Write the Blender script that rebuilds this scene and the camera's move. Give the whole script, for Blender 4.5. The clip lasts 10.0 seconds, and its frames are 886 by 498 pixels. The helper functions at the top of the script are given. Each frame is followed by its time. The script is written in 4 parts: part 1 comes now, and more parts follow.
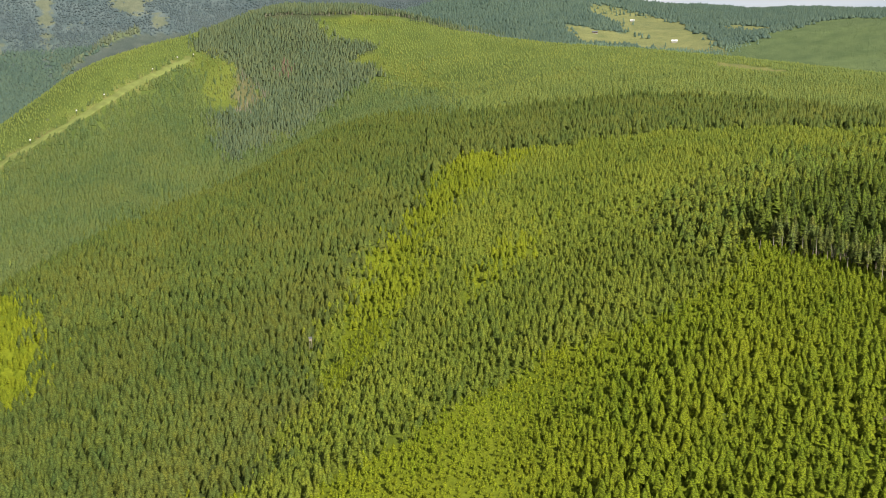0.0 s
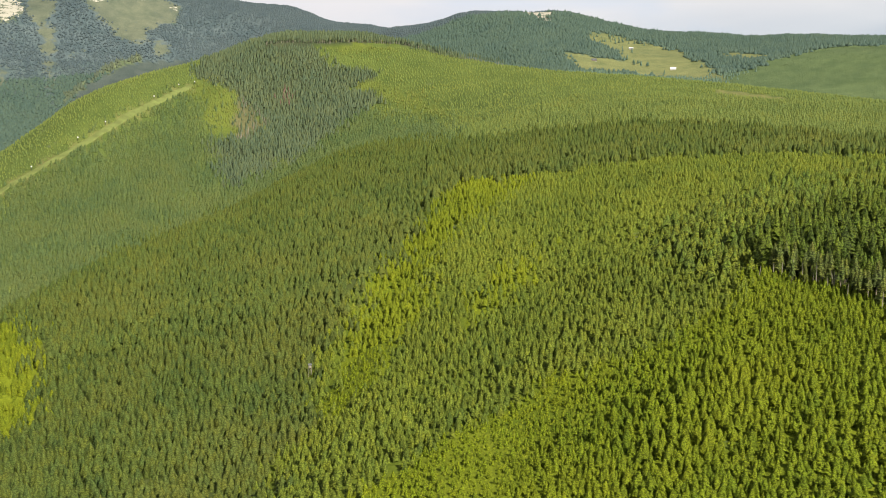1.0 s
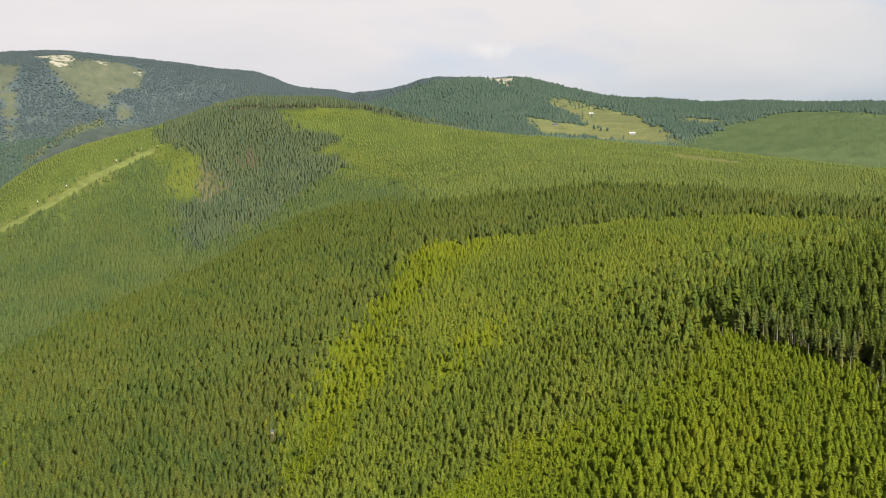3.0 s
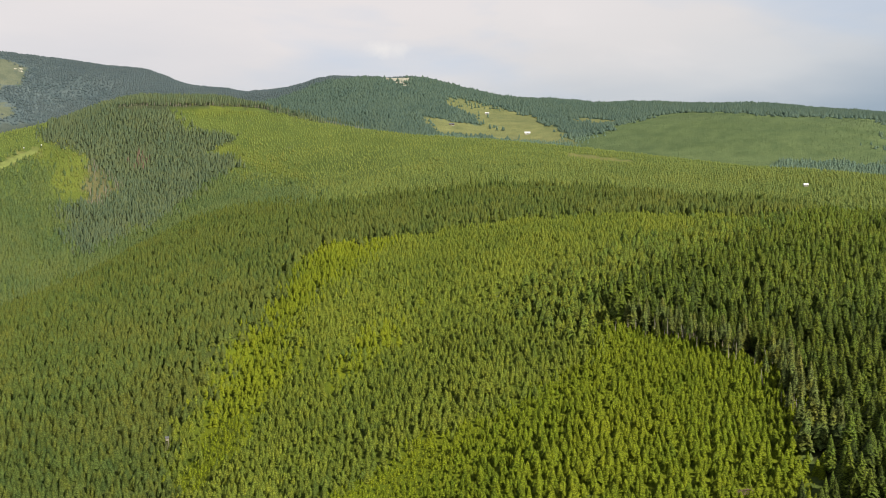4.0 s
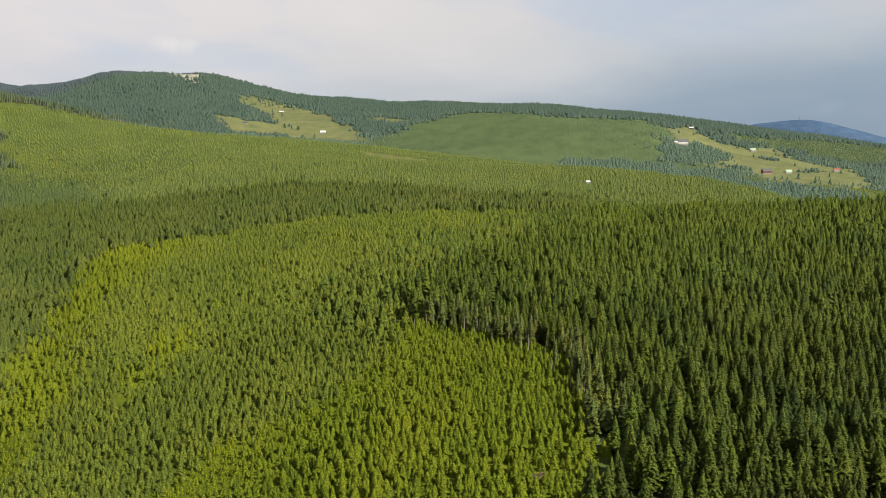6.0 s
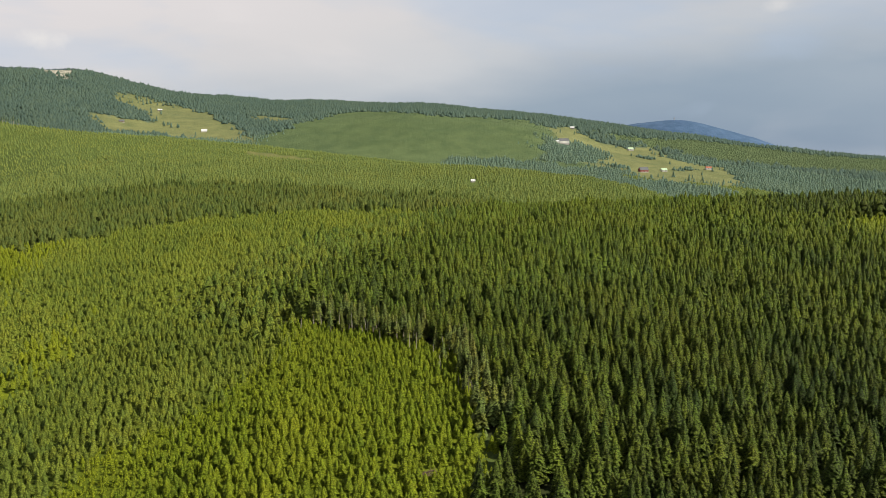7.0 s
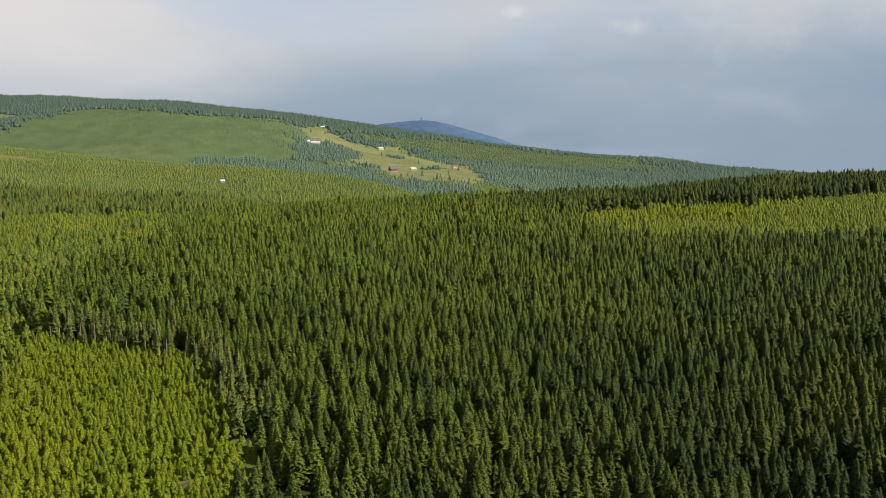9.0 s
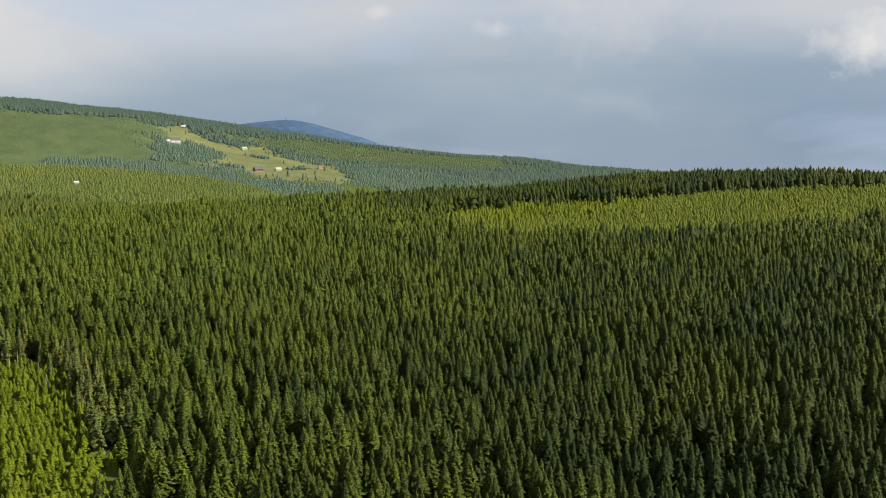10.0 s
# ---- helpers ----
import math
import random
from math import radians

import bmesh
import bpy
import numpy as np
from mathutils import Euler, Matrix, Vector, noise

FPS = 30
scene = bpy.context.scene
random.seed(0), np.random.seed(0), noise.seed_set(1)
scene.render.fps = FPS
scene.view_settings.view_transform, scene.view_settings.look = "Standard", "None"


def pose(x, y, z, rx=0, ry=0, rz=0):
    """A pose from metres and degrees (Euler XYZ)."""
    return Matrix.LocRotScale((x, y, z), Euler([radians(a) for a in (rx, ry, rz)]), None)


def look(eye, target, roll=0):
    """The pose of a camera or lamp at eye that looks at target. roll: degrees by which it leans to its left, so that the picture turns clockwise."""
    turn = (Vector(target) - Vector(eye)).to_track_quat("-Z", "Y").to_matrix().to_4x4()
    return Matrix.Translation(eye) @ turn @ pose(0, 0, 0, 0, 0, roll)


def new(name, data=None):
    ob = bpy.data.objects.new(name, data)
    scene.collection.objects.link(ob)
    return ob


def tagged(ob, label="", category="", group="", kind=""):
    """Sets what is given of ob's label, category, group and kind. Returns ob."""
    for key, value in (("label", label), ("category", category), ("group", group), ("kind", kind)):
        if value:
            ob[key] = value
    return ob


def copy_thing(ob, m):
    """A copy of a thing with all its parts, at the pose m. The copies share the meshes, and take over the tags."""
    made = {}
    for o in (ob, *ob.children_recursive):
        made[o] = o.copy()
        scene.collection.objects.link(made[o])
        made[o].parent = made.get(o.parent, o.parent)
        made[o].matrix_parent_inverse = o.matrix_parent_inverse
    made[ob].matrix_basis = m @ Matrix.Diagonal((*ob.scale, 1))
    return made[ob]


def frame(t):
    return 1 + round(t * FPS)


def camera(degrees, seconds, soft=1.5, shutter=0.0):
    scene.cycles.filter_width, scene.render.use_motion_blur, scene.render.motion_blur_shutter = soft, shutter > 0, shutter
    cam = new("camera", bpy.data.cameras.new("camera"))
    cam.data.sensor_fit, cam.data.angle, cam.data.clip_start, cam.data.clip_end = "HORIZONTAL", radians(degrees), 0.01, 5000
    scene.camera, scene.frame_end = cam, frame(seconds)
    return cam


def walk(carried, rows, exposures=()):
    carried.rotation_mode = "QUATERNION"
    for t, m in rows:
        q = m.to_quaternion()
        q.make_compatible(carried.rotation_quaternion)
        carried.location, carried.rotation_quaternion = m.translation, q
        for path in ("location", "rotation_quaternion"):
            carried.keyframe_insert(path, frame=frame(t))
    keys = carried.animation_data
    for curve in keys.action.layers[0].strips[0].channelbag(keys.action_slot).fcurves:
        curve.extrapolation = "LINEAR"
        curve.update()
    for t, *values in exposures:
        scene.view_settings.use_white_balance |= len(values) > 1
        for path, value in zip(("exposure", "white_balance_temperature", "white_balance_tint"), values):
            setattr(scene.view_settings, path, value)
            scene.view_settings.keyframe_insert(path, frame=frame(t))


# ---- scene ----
# ---- camera: a drone that hovers, tilts up and then pans to its right ----
cam = camera(50.73, 10.0, soft=0.6)
HOVER = 300.0
TURNS = [
    (0.0, 0.0, -11.43), (0.5, 0.0, -10.78), (0.8, 0.0, -10.20), (1.0, 0.0, -9.81), (1.2, 0.0, -9.05), (1.4, 0.0, -8.21), (1.5, 0.0, -7.83),
    (1.6, 0.0, -7.40), (1.7, 0.0, -7.02), (1.8, 0.0, -6.60), (1.9, 0.0, -6.23), (2.0, 0.0, -5.96), (2.1, 0.0, -5.94), (2.2, -0.02, -5.94),
    (3.3, -3.65, -5.96), (3.5, -4.73, -5.96), (4.0, -8.47, -5.99), (4.5, -12.2, -6.0), (5.0, -15.12, -6.02), (6.5, -24.19, -6.07),
    (7.0, -27.83, -6.1), (7.5, -31.22, -6.11), (8.0, -34.93, -6.12), (8.5, -38.69, -6.12), (9.0, -42.91, -6.13), (9.5, -47.2, -6.13),
    (10.0, -51.05, -6.13),
]
walk(cam, [(t, pose(0, 0, HOVER, 90 + pitch, 0, yaw)) for t, yaw, pitch in TURNS],
     exposures=[(0.0, 0.56), (2.0, 0.46), (3.5, 0.34), (5.0, 0.26), (7.5, 0.21), (10.0, 0.28)])

# ---- sky and sun ----
SUN_BEARING, SUN_HEIGHT = 140.0, 44.0
world = bpy.data.worlds.new("sky")
scene.world = world
world.use_nodes = True


def node(tree, kind, links=None, **values):
    """A node with its properties and input values set; links: input -> socket."""
    n = tree.nodes.new(kind)
    if "operation" in values:
        n.operation = values["operation"]
    if "data_type" in values:
        n.data_type, n.blend_type = values["data_type"], values["blend_type"]
    if "attribute_name" in values:
        n.attribute_name = values["attribute_name"]
    for key, value in (links or {}).items():
        if isinstance(value, bpy.types.NodeSocket):
            tree.links.new(value, n.inputs[key])
        else:
            n.inputs[key].default_value = value
    return n


def ramp(tree, fac, *stops):
    n = node(tree, "ShaderNodeValToRGB", {"Fac": fac})
    while len(n.color_ramp.elements) < len(stops):
        n.color_ramp.elements.new(0.5)
    for e, (at, colour) in zip(n.color_ramp.elements, stops):
        e.position = at
        e.color = (*colour, 1) if len(colour) == 3 else colour
    return n.outputs["Color"]


def mix(tree, fac, a, b, how="MIX"):
    n = node(tree, "ShaderNodeMix", data_type="RGBA", blend_type=how)
    for i, v in ((0, fac), (6, a), (7, b)):
        if isinstance(v, bpy.types.NodeSocket):
            tree.links.new(v, n.inputs[i])
        else:
            n.inputs[i].default_value = v if i == 0 else (*v, 1)
    return n.outputs[2]


def math_node(tree, how, a, b=0.0, c=0.0):
    return node(tree, "ShaderNodeMath", {0: a, 1: b, 2: c}, operation=how).outputs[0]


wt = world.node_tree
wt.nodes.clear()
sky = node(wt, "ShaderNodeTexSky")
sky.sky_type, sky.sun_disc, sky.altitude = "NISHITA", False, 1000
sky.sun_elevation, sky.sun_rotation = radians(SUN_HEIGHT), radians(SUN_BEARING)
way = node(wt, "ShaderNodeTexCoord").outputs["Generated"]
sep = node(wt, "ShaderNodeSeparateXYZ", {0: way})
# cloud deck: bright over the left, a slate shower towards the right, broken by soft banks
side = math_node(wt, "ADD", math_node(wt, "MULTIPLY", sep.outputs["X"], 0.86), math_node(wt, "MULTIPLY", sep.outputs["Y"], 0.44))
flat = node(wt, "ShaderNodeMapping", {"Vector": way, "Scale": (1.0, 1.0, 3.2)})
banks = node(wt, "ShaderNodeTexNoise", {"Vector": flat.outputs[0], "Scale": 2.4, "Detail": 5.0, "Roughness": 0.48, "Distortion": 0.3})
thin = node(wt, "ShaderNodeMapping", {"Vector": way, "Scale": (1.3, 1.3, 4.0), "Location": (0.3, 1.1, 0.4)})
veils = node(wt, "ShaderNodeTexNoise", {"Vector": thin.outputs[0], "Scale": 2.0, "Detail": 5.0, "Roughness": 0.5})
drift = math_node(wt, "MULTIPLY_ADD", banks.outputs["Fac"], -0.34, 0.22)
high = math_node(wt, "MULTIPLY", sep.outputs["Z"], -2.9)
where = math_node(wt, "ADD", math_node(wt, "ADD", side, drift), high)
deck = ramp(wt, where, (0.16, (0.65, 0.635, 0.65)), (0.42, (0.60, 0.60, 0.615)), (0.60, (0.52, 0.55, 0.585)), (0.76, (0.305, 0.378, 0.458)), (0.95, (0.25, 0.325, 0.42)))
wisps = ramp(wt, veils.outputs["Fac"], (0.50, (0, 0, 0)), (0.72, (1, 1, 1)))
deck = mix(wt, math_node(wt, "MULTIPLY", wisps, 0.07), deck, (0.86, 0.82, 0.80))
gaps = ramp(wt, banks.outputs["Fac"], (0.34, (1, 1, 1)), (0.46, (0, 0, 0)))
deck = mix(wt, math_node(wt, "MULTIPLY", gaps, 0.6), deck, (0.44, 0.53, 0.66))
puffs = ramp(wt, banks.outputs["Fac"], (0.56, (0, 0, 0)), (0.72, (1, 1, 1)))
clouds = mix(wt, math_node(wt, "MULTIPLY", puffs, 0.25), deck, (0.84, 0.80, 0.80))
lumps = node(wt, "ShaderNodeTexNoise", {"Vector": flat.outputs[0], "Scale": 1.3, "Detail": 6.0, "Roughness": 0.5, "Distortion": 0.4})
clouds = mix(wt, 1.0, clouds, ramp(wt, lumps.outputs["Fac"], (0.36, (0.84, 0.88, 0.95)), (0.50, (0.98, 0.98, 0.99)), (0.64, (1.12, 1.08, 1.05))), "MULTIPLY")
PUFF_HEADS = [(4.9, 6.1, 1.4, 0.6), (47.3, 8.1, 0.9, 0.32), (54.3, 7.1, 1.2, 0.28), (75.2, 5.8, 3.2, 0.6), (61.0, 7.5, 5.0, 0.16)]
# a few small bright cumulus heads: bearing, height, width in degrees
frayed = node(wt, "ShaderNodeTexNoise", {"Vector": way, "Scale": 34.0, "Detail": 6.0, "Roughness": 0.6})
for at, up, wide, bright in PUFF_HEADS:
    b, h = radians(at), radians(up)
    off = node(wt, "ShaderNodeVectorMath", {0: way, 1: (math.sin(b) * math.cos(h), math.cos(b) * math.cos(h), math.sin(h))}, operation="SUBTRACT")
    low = node(wt, "ShaderNodeVectorMath", {0: off.outputs[0], 1: (1.0, 1.0, 2.1)}, operation="MULTIPLY")
    span = node(wt, "ShaderNodeVectorMath", {0: low.outputs[0]}, operation="LENGTH").outputs["Value"]
    body = math_node(wt, "MULTIPLY_ADD", span, -1 / radians(wide), math_node(wt, "MULTIPLY_ADD", frayed.outputs["Fac"], 2.4, -0.1))
    clouds = mix(wt, math_node(wt, "MULTIPLY", ramp(wt, body, (0.0, (0, 0, 0)), (1.0, (1, 1, 1))), bright), clouds, (0.84, 0.80, 0.76))
cover = node(wt, "ShaderNodeBackground", {"Color": clouds, "Strength": 0.95})
clear = node(wt, "ShaderNodeBackground", {"Color": sky.outputs["Color"], "Strength": 0.04})
open_up = ramp(wt, sep.outputs["Z"], (0.30, (0.92, 0.92, 0.92)), (0.62, (0.15, 0.15, 0.15)))
both = node(wt, "ShaderNodeMixShader", {0: open_up, 1: clear.outputs[0], 2: cover.outputs[0]})
node(wt, "ShaderNodeOutputWorld", {"Surface": both.outputs[0]})

sun = new("sun", bpy.data.lights.new("sun", "SUN"))
sun.data.energy, sun.data.angle, sun.data.color = 5.0, radians(0.6), (1.0, 0.93, 0.80)
a, e = radians(SUN_BEARING), radians(SUN_HEIGHT)
sun.matrix_world = look((math.sin(a) * math.cos(e) * 900, math.cos(a) * math.cos(e) * 900, 900 * math.sin(e)), (0, 0, 0))

# ---- materials ----


def surface(name, rough=0.8, gloss=0.25):
    m = bpy.data.materials.new(name)
    m.use_nodes = True
    t = m.node_tree
    t.nodes.clear()
    bsdf = node(t, "ShaderNodeBsdfPrincipled", {"Roughness": rough, "Specular IOR Level": gloss})
    node(t, "ShaderNodeOutputMaterial", {"Surface": bsdf.outputs[0]})
    return m, t, bsdf


def foliage(name, dark, light, warm, needle=1.1, low=0.34, high=1.75, hue=1.0, thin=0.16):
    """Spruce needles: each tree its own tone, fine layered boughs, light coming through the sprays."""
    m, t, bsdf = surface(name, 0.75, 0.18)
    tone = node(t, "ShaderNodeAttribute", attribute_name="tone")
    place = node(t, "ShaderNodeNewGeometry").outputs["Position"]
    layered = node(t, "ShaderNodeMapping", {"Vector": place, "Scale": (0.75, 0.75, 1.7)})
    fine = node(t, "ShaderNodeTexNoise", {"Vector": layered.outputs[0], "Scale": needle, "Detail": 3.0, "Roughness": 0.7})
    broad = node(t, "ShaderNodeTexNoise", {"Vector": place, "Scale": 0.012, "Detail": 3.0})
    base = mix(t, tone.outputs["Fac"], dark, light)
    base = mix(t, ramp(t, broad.outputs["Fac"], (0.40, (0, 0, 0)), (0.66, (1, 1, 1))), base, mix(t, 0.55, base, warm))
    stems = node(t, "ShaderNodeTexNoise", {"Vector": place, "Scale": 0.13, "Detail": 1.0})
    base = mix(t, 1.0, base, ramp(t, stems.outputs["Fac"], (0.38, (1 - 0.10 * hue, 1.0, 1 + 0.28 * hue)), (0.62, (1 + 0.09 * hue, 1.0, 1 - 0.12 * hue))), "MULTIPLY")
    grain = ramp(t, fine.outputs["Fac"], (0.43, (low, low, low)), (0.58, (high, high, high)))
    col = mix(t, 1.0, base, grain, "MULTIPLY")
    t.links.new(col, bsdf.inputs["Base Color"])
    sprays = node(t, "ShaderNodeBump", {"Height": fine.outputs["Fac"], "Strength": 0.7, "Distance": 0.7 / needle})
    t.links.new(sprays.outputs[0], bsdf.inputs["Normal"])
    through_light = node(t, "ShaderNodeBsdfTranslucent", {"Color": mix(t, 0.35, col, light)})
    both_sides = node(t, "ShaderNodeMixShader", {0: thin, 1: bsdf.outputs[0], 2: through_light.outputs[0]})
    t.links.new(both_sides.outputs[0], t.nodes["Material Output"].inputs["Surface"])
    return m


def plain(name, colour, rough=0.8, spread=0.25, size=2.0):
    """A surface with soft stains and grain about one colour."""
    m, t, bsdf = surface(name, rough)
    place = node(t, "ShaderNodeTexCoord").outputs["Object"]
    n1 = node(t, "ShaderNodeTexNoise", {"Vector": place, "Scale": size, "Detail": 5.0})
    lo, hi = [tuple(c * k for c in colour) for k in (1 - spread, 1 + spread)]
    t.links.new(ramp(t, n1.outputs["Fac"], (0.3, lo), (0.7, hi)), bsdf.inputs["Base Color"])
    return m


NEEDLES = {
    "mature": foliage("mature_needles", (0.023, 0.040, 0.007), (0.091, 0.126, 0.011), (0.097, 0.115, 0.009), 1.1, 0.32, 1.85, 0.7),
    "rim": foliage("edge_needles", (0.046, 0.066, 0.015), (0.129, 0.158, 0.026), (0.156, 0.153, 0.033)),
    "old": foliage("old_needles", (0.074, 0.109, 0.022), (0.126, 0.161, 0.028), (0.146, 0.161, 0.028), 1.1, 0.58, 1.42, 0.7, 0.28),
    "blend": foliage("blend_needles", (0.053, 0.084, 0.012), (0.122, 0.164, 0.017), (0.147, 0.164, 0.017)),
    "young": foliage("young_needles", (0.103, 0.146, 0.007), (0.175, 0.220, 0.009), (0.208, 0.227, 0.009), 1.4, 0.48, 1.48, 0.3, 0.24),
    "brighter": foliage("fresh_needles", (0.137, 0.175, 0.010), (0.205, 0.240, 0.012), (0.215, 0.249, 0.012), 1.4, 0.6, 1.4, 0.3, 0.28),
    "pole": foliage("pole_needles", (0.098, 0.136, 0.019), (0.188, 0.228, 0.025), (0.201, 0.230, 0.024), 1.1, 0.58, 1.42, 0.5, 0.28),
    "plateau": foliage("plateau_needles", (0.133, 0.180, 0.047), (0.194, 0.243, 0.056), (0.217, 0.253, 0.056), 1.0, 0.7, 1.25, 0.5, 0.28),
    # far and ridge: haze painted in as paler, bluer, low-contrast needles
    "far": foliage("far_haze_needles", (0.117, 0.185, 0.133), (0.168, 0.247, 0.167), (0.180, 0.254, 0.161), 0.3, 0.88, 1.12, 0.4, 0.32),
    "ridge": foliage("far_ridge_haze_needles", (0.080, 0.130, 0.100), (0.115, 0.174, 0.126), (0.124, 0.179, 0.122), 0.3, 0.88, 1.12, 0.4, 0.32),
    "flank": foliage("flank_needles", (0.082, 0.128, 0.043), (0.136, 0.186, 0.057), (0.158, 0.186, 0.051), 0.9, 0.72, 1.25, 0.5, 0.28),
    "light": foliage("light_needles", (0.111, 0.143, 0.031), (0.162, 0.190, 0.041), (0.182, 0.193, 0.041), 0.9, 0.8, 1.2, 0.4),
    # mountain needles blued strongly, aerial haze put into their colour
    "mountain": foliage("mountain_haze_needles", (0.098, 0.137, 0.145), (0.122, 0.163, 0.168), (0.130, 0.163, 0.163), 0.3, 0.9, 1.1, 0.3, 0.35),
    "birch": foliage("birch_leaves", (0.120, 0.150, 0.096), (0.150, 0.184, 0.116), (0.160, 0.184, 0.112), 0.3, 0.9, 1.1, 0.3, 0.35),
    "shrub": foliage("shrub_needles", (0.104, 0.148, 0.068), (0.128, 0.176, 0.080), (0.136, 0.178, 0.078), 0.4, 0.88, 1.12, 0.3, 0.32),
    # hilltop needles paled and blued a little for haze
    "hill": foliage("hill_haze_needles", (0.100, 0.141, 0.073), (0.151, 0.195, 0.094), (0.167, 0.200, 0.088), 0.6, 0.85, 1.15, 0.6, 0.32),
}
BARK = plain("spruce_bark", (0.26, 0.21, 0.16), 0.9)
DEAD = plain("dead_needles", (0.165, 0.118, 0.082), 0.9)
PALE_BARK = plain("bleached_wood", (0.34, 0.30, 0.24), 0.85)

# ground cover: growth colours come from the patches, with haze painted into the far ones
EARTH, et, ebsdf = surface("ground_cover", 0.9, 0.1)
growth = node(et, "ShaderNodeAttribute", attribute_name="growth")
here = node(et, "ShaderNodeNewGeometry").outputs["Position"]
g1 = node(et, "ShaderNodeTexNoise", {"Vector": here, "Scale": 0.02, "Detail": 8.0, "Roughness": 0.65})
g2 = node(et, "ShaderNodeTexNoise", {"Vector": here, "Scale": 0.35, "Detail": 5.0, "Roughness": 0.7})
tint = ramp(et, g1.outputs["Fac"], (0.30, (0.72, 0.78, 0.75)), (0.70, (1.25, 1.18, 1.10)))
g0 = node(et, "ShaderNodeTexNoise", {"Vector": here, "Scale": 0.0045, "Detail": 6.0, "Roughness": 0.6})
sweep = ramp(et, g0.outputs["Fac"], (0.36, (0.88, 0.90, 0.92)), (0.64, (1.12, 1.10, 1.06)))
grit = ramp(et, g2.outputs["Fac"], (0.25, (0.65, 0.65, 0.65)), (0.75, (1.3, 1.3, 1.3)))
bare = node(et, "ShaderNodeAttribute", attribute_name="bare")
g3 = node(et, "ShaderNodeTexNoise", {"Vector": here, "Scale": 0.045, "Detail": 9.0, "Roughness": 0.72})
scree = ramp(et, math_node(et, "MULTIPLY", bare.outputs["Fac"], math_node(et, "MULTIPLY_ADD", g3.outputs["Fac"], 4.4, -1.28)), (0.70, (0, 0, 0)), (0.78, (1, 1, 1)))
heathy = node(et, "ShaderNodeAttribute", attribute_name="heathy")
g4 = node(et, "ShaderNodeTexNoise", {"Vector": here, "Scale": 0.014, "Detail": 10.0, "Roughness": 0.78})
moor = ramp(et, math_node(et, "ADD", math_node(et, "MULTIPLY", heathy.outputs["Fac"], 1.0), math_node(et, "MULTIPLY_ADD", g4.outputs["Fac"], 3.4, -1.7)), (0.42, (0, 0, 0)), (0.66, (1, 1, 1)))
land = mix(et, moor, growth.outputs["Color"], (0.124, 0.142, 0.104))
et.links.new(mix(et, scree, mix(et, 1.0, mix(et, 1.0, mix(et, 1.0, land, sweep, "MULTIPLY"), tint, "MULTIPLY"), grit, "MULTIPLY"), mix(et, g2.outputs["Fac"], (0.30, 0.285, 0.23), (0.50, 0.47, 0.38))), ebsdf.inputs["Base Color"])
bump = node(et, "ShaderNodeBump", {"Height": g2.outputs["Fac"], "Strength": 0.6, "Distance": 1.5})
et.links.new(bump.outputs[0], ebsdf.inputs["Normal"])

# ---- the land: sections by bearing from the drone, fitted to the camera's view, each (distance, height against eye level) ----
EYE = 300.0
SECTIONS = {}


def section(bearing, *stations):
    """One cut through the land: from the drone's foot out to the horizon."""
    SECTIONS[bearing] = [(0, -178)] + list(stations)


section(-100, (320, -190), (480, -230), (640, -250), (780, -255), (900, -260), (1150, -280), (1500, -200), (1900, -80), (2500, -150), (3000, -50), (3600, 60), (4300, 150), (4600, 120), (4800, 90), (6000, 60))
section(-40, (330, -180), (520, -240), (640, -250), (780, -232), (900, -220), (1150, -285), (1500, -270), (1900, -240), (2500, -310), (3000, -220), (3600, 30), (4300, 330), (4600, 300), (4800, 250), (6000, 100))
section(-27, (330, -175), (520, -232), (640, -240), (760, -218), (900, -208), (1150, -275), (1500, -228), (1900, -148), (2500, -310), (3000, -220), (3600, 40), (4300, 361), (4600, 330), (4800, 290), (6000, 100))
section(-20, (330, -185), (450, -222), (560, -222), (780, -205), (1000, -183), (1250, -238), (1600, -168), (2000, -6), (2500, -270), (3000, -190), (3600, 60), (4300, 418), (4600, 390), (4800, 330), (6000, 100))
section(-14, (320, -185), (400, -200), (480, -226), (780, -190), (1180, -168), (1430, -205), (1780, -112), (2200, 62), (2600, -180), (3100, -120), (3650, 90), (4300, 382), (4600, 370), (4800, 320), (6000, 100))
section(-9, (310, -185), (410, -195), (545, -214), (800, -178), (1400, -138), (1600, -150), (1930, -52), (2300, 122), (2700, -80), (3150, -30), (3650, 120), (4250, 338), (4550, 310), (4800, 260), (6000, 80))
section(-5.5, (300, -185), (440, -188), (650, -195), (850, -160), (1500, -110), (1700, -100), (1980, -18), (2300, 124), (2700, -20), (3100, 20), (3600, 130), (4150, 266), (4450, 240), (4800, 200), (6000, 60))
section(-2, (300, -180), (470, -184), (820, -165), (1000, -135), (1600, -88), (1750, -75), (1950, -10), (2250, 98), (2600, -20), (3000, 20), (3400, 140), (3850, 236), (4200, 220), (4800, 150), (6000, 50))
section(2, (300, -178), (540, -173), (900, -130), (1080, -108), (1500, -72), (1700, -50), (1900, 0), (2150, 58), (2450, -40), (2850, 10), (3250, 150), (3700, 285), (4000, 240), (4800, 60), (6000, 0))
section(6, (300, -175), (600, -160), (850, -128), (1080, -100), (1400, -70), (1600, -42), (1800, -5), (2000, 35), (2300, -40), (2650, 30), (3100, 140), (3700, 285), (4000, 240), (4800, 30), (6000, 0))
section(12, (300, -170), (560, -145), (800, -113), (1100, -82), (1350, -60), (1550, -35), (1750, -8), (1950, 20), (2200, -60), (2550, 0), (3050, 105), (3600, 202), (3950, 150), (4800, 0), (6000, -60))
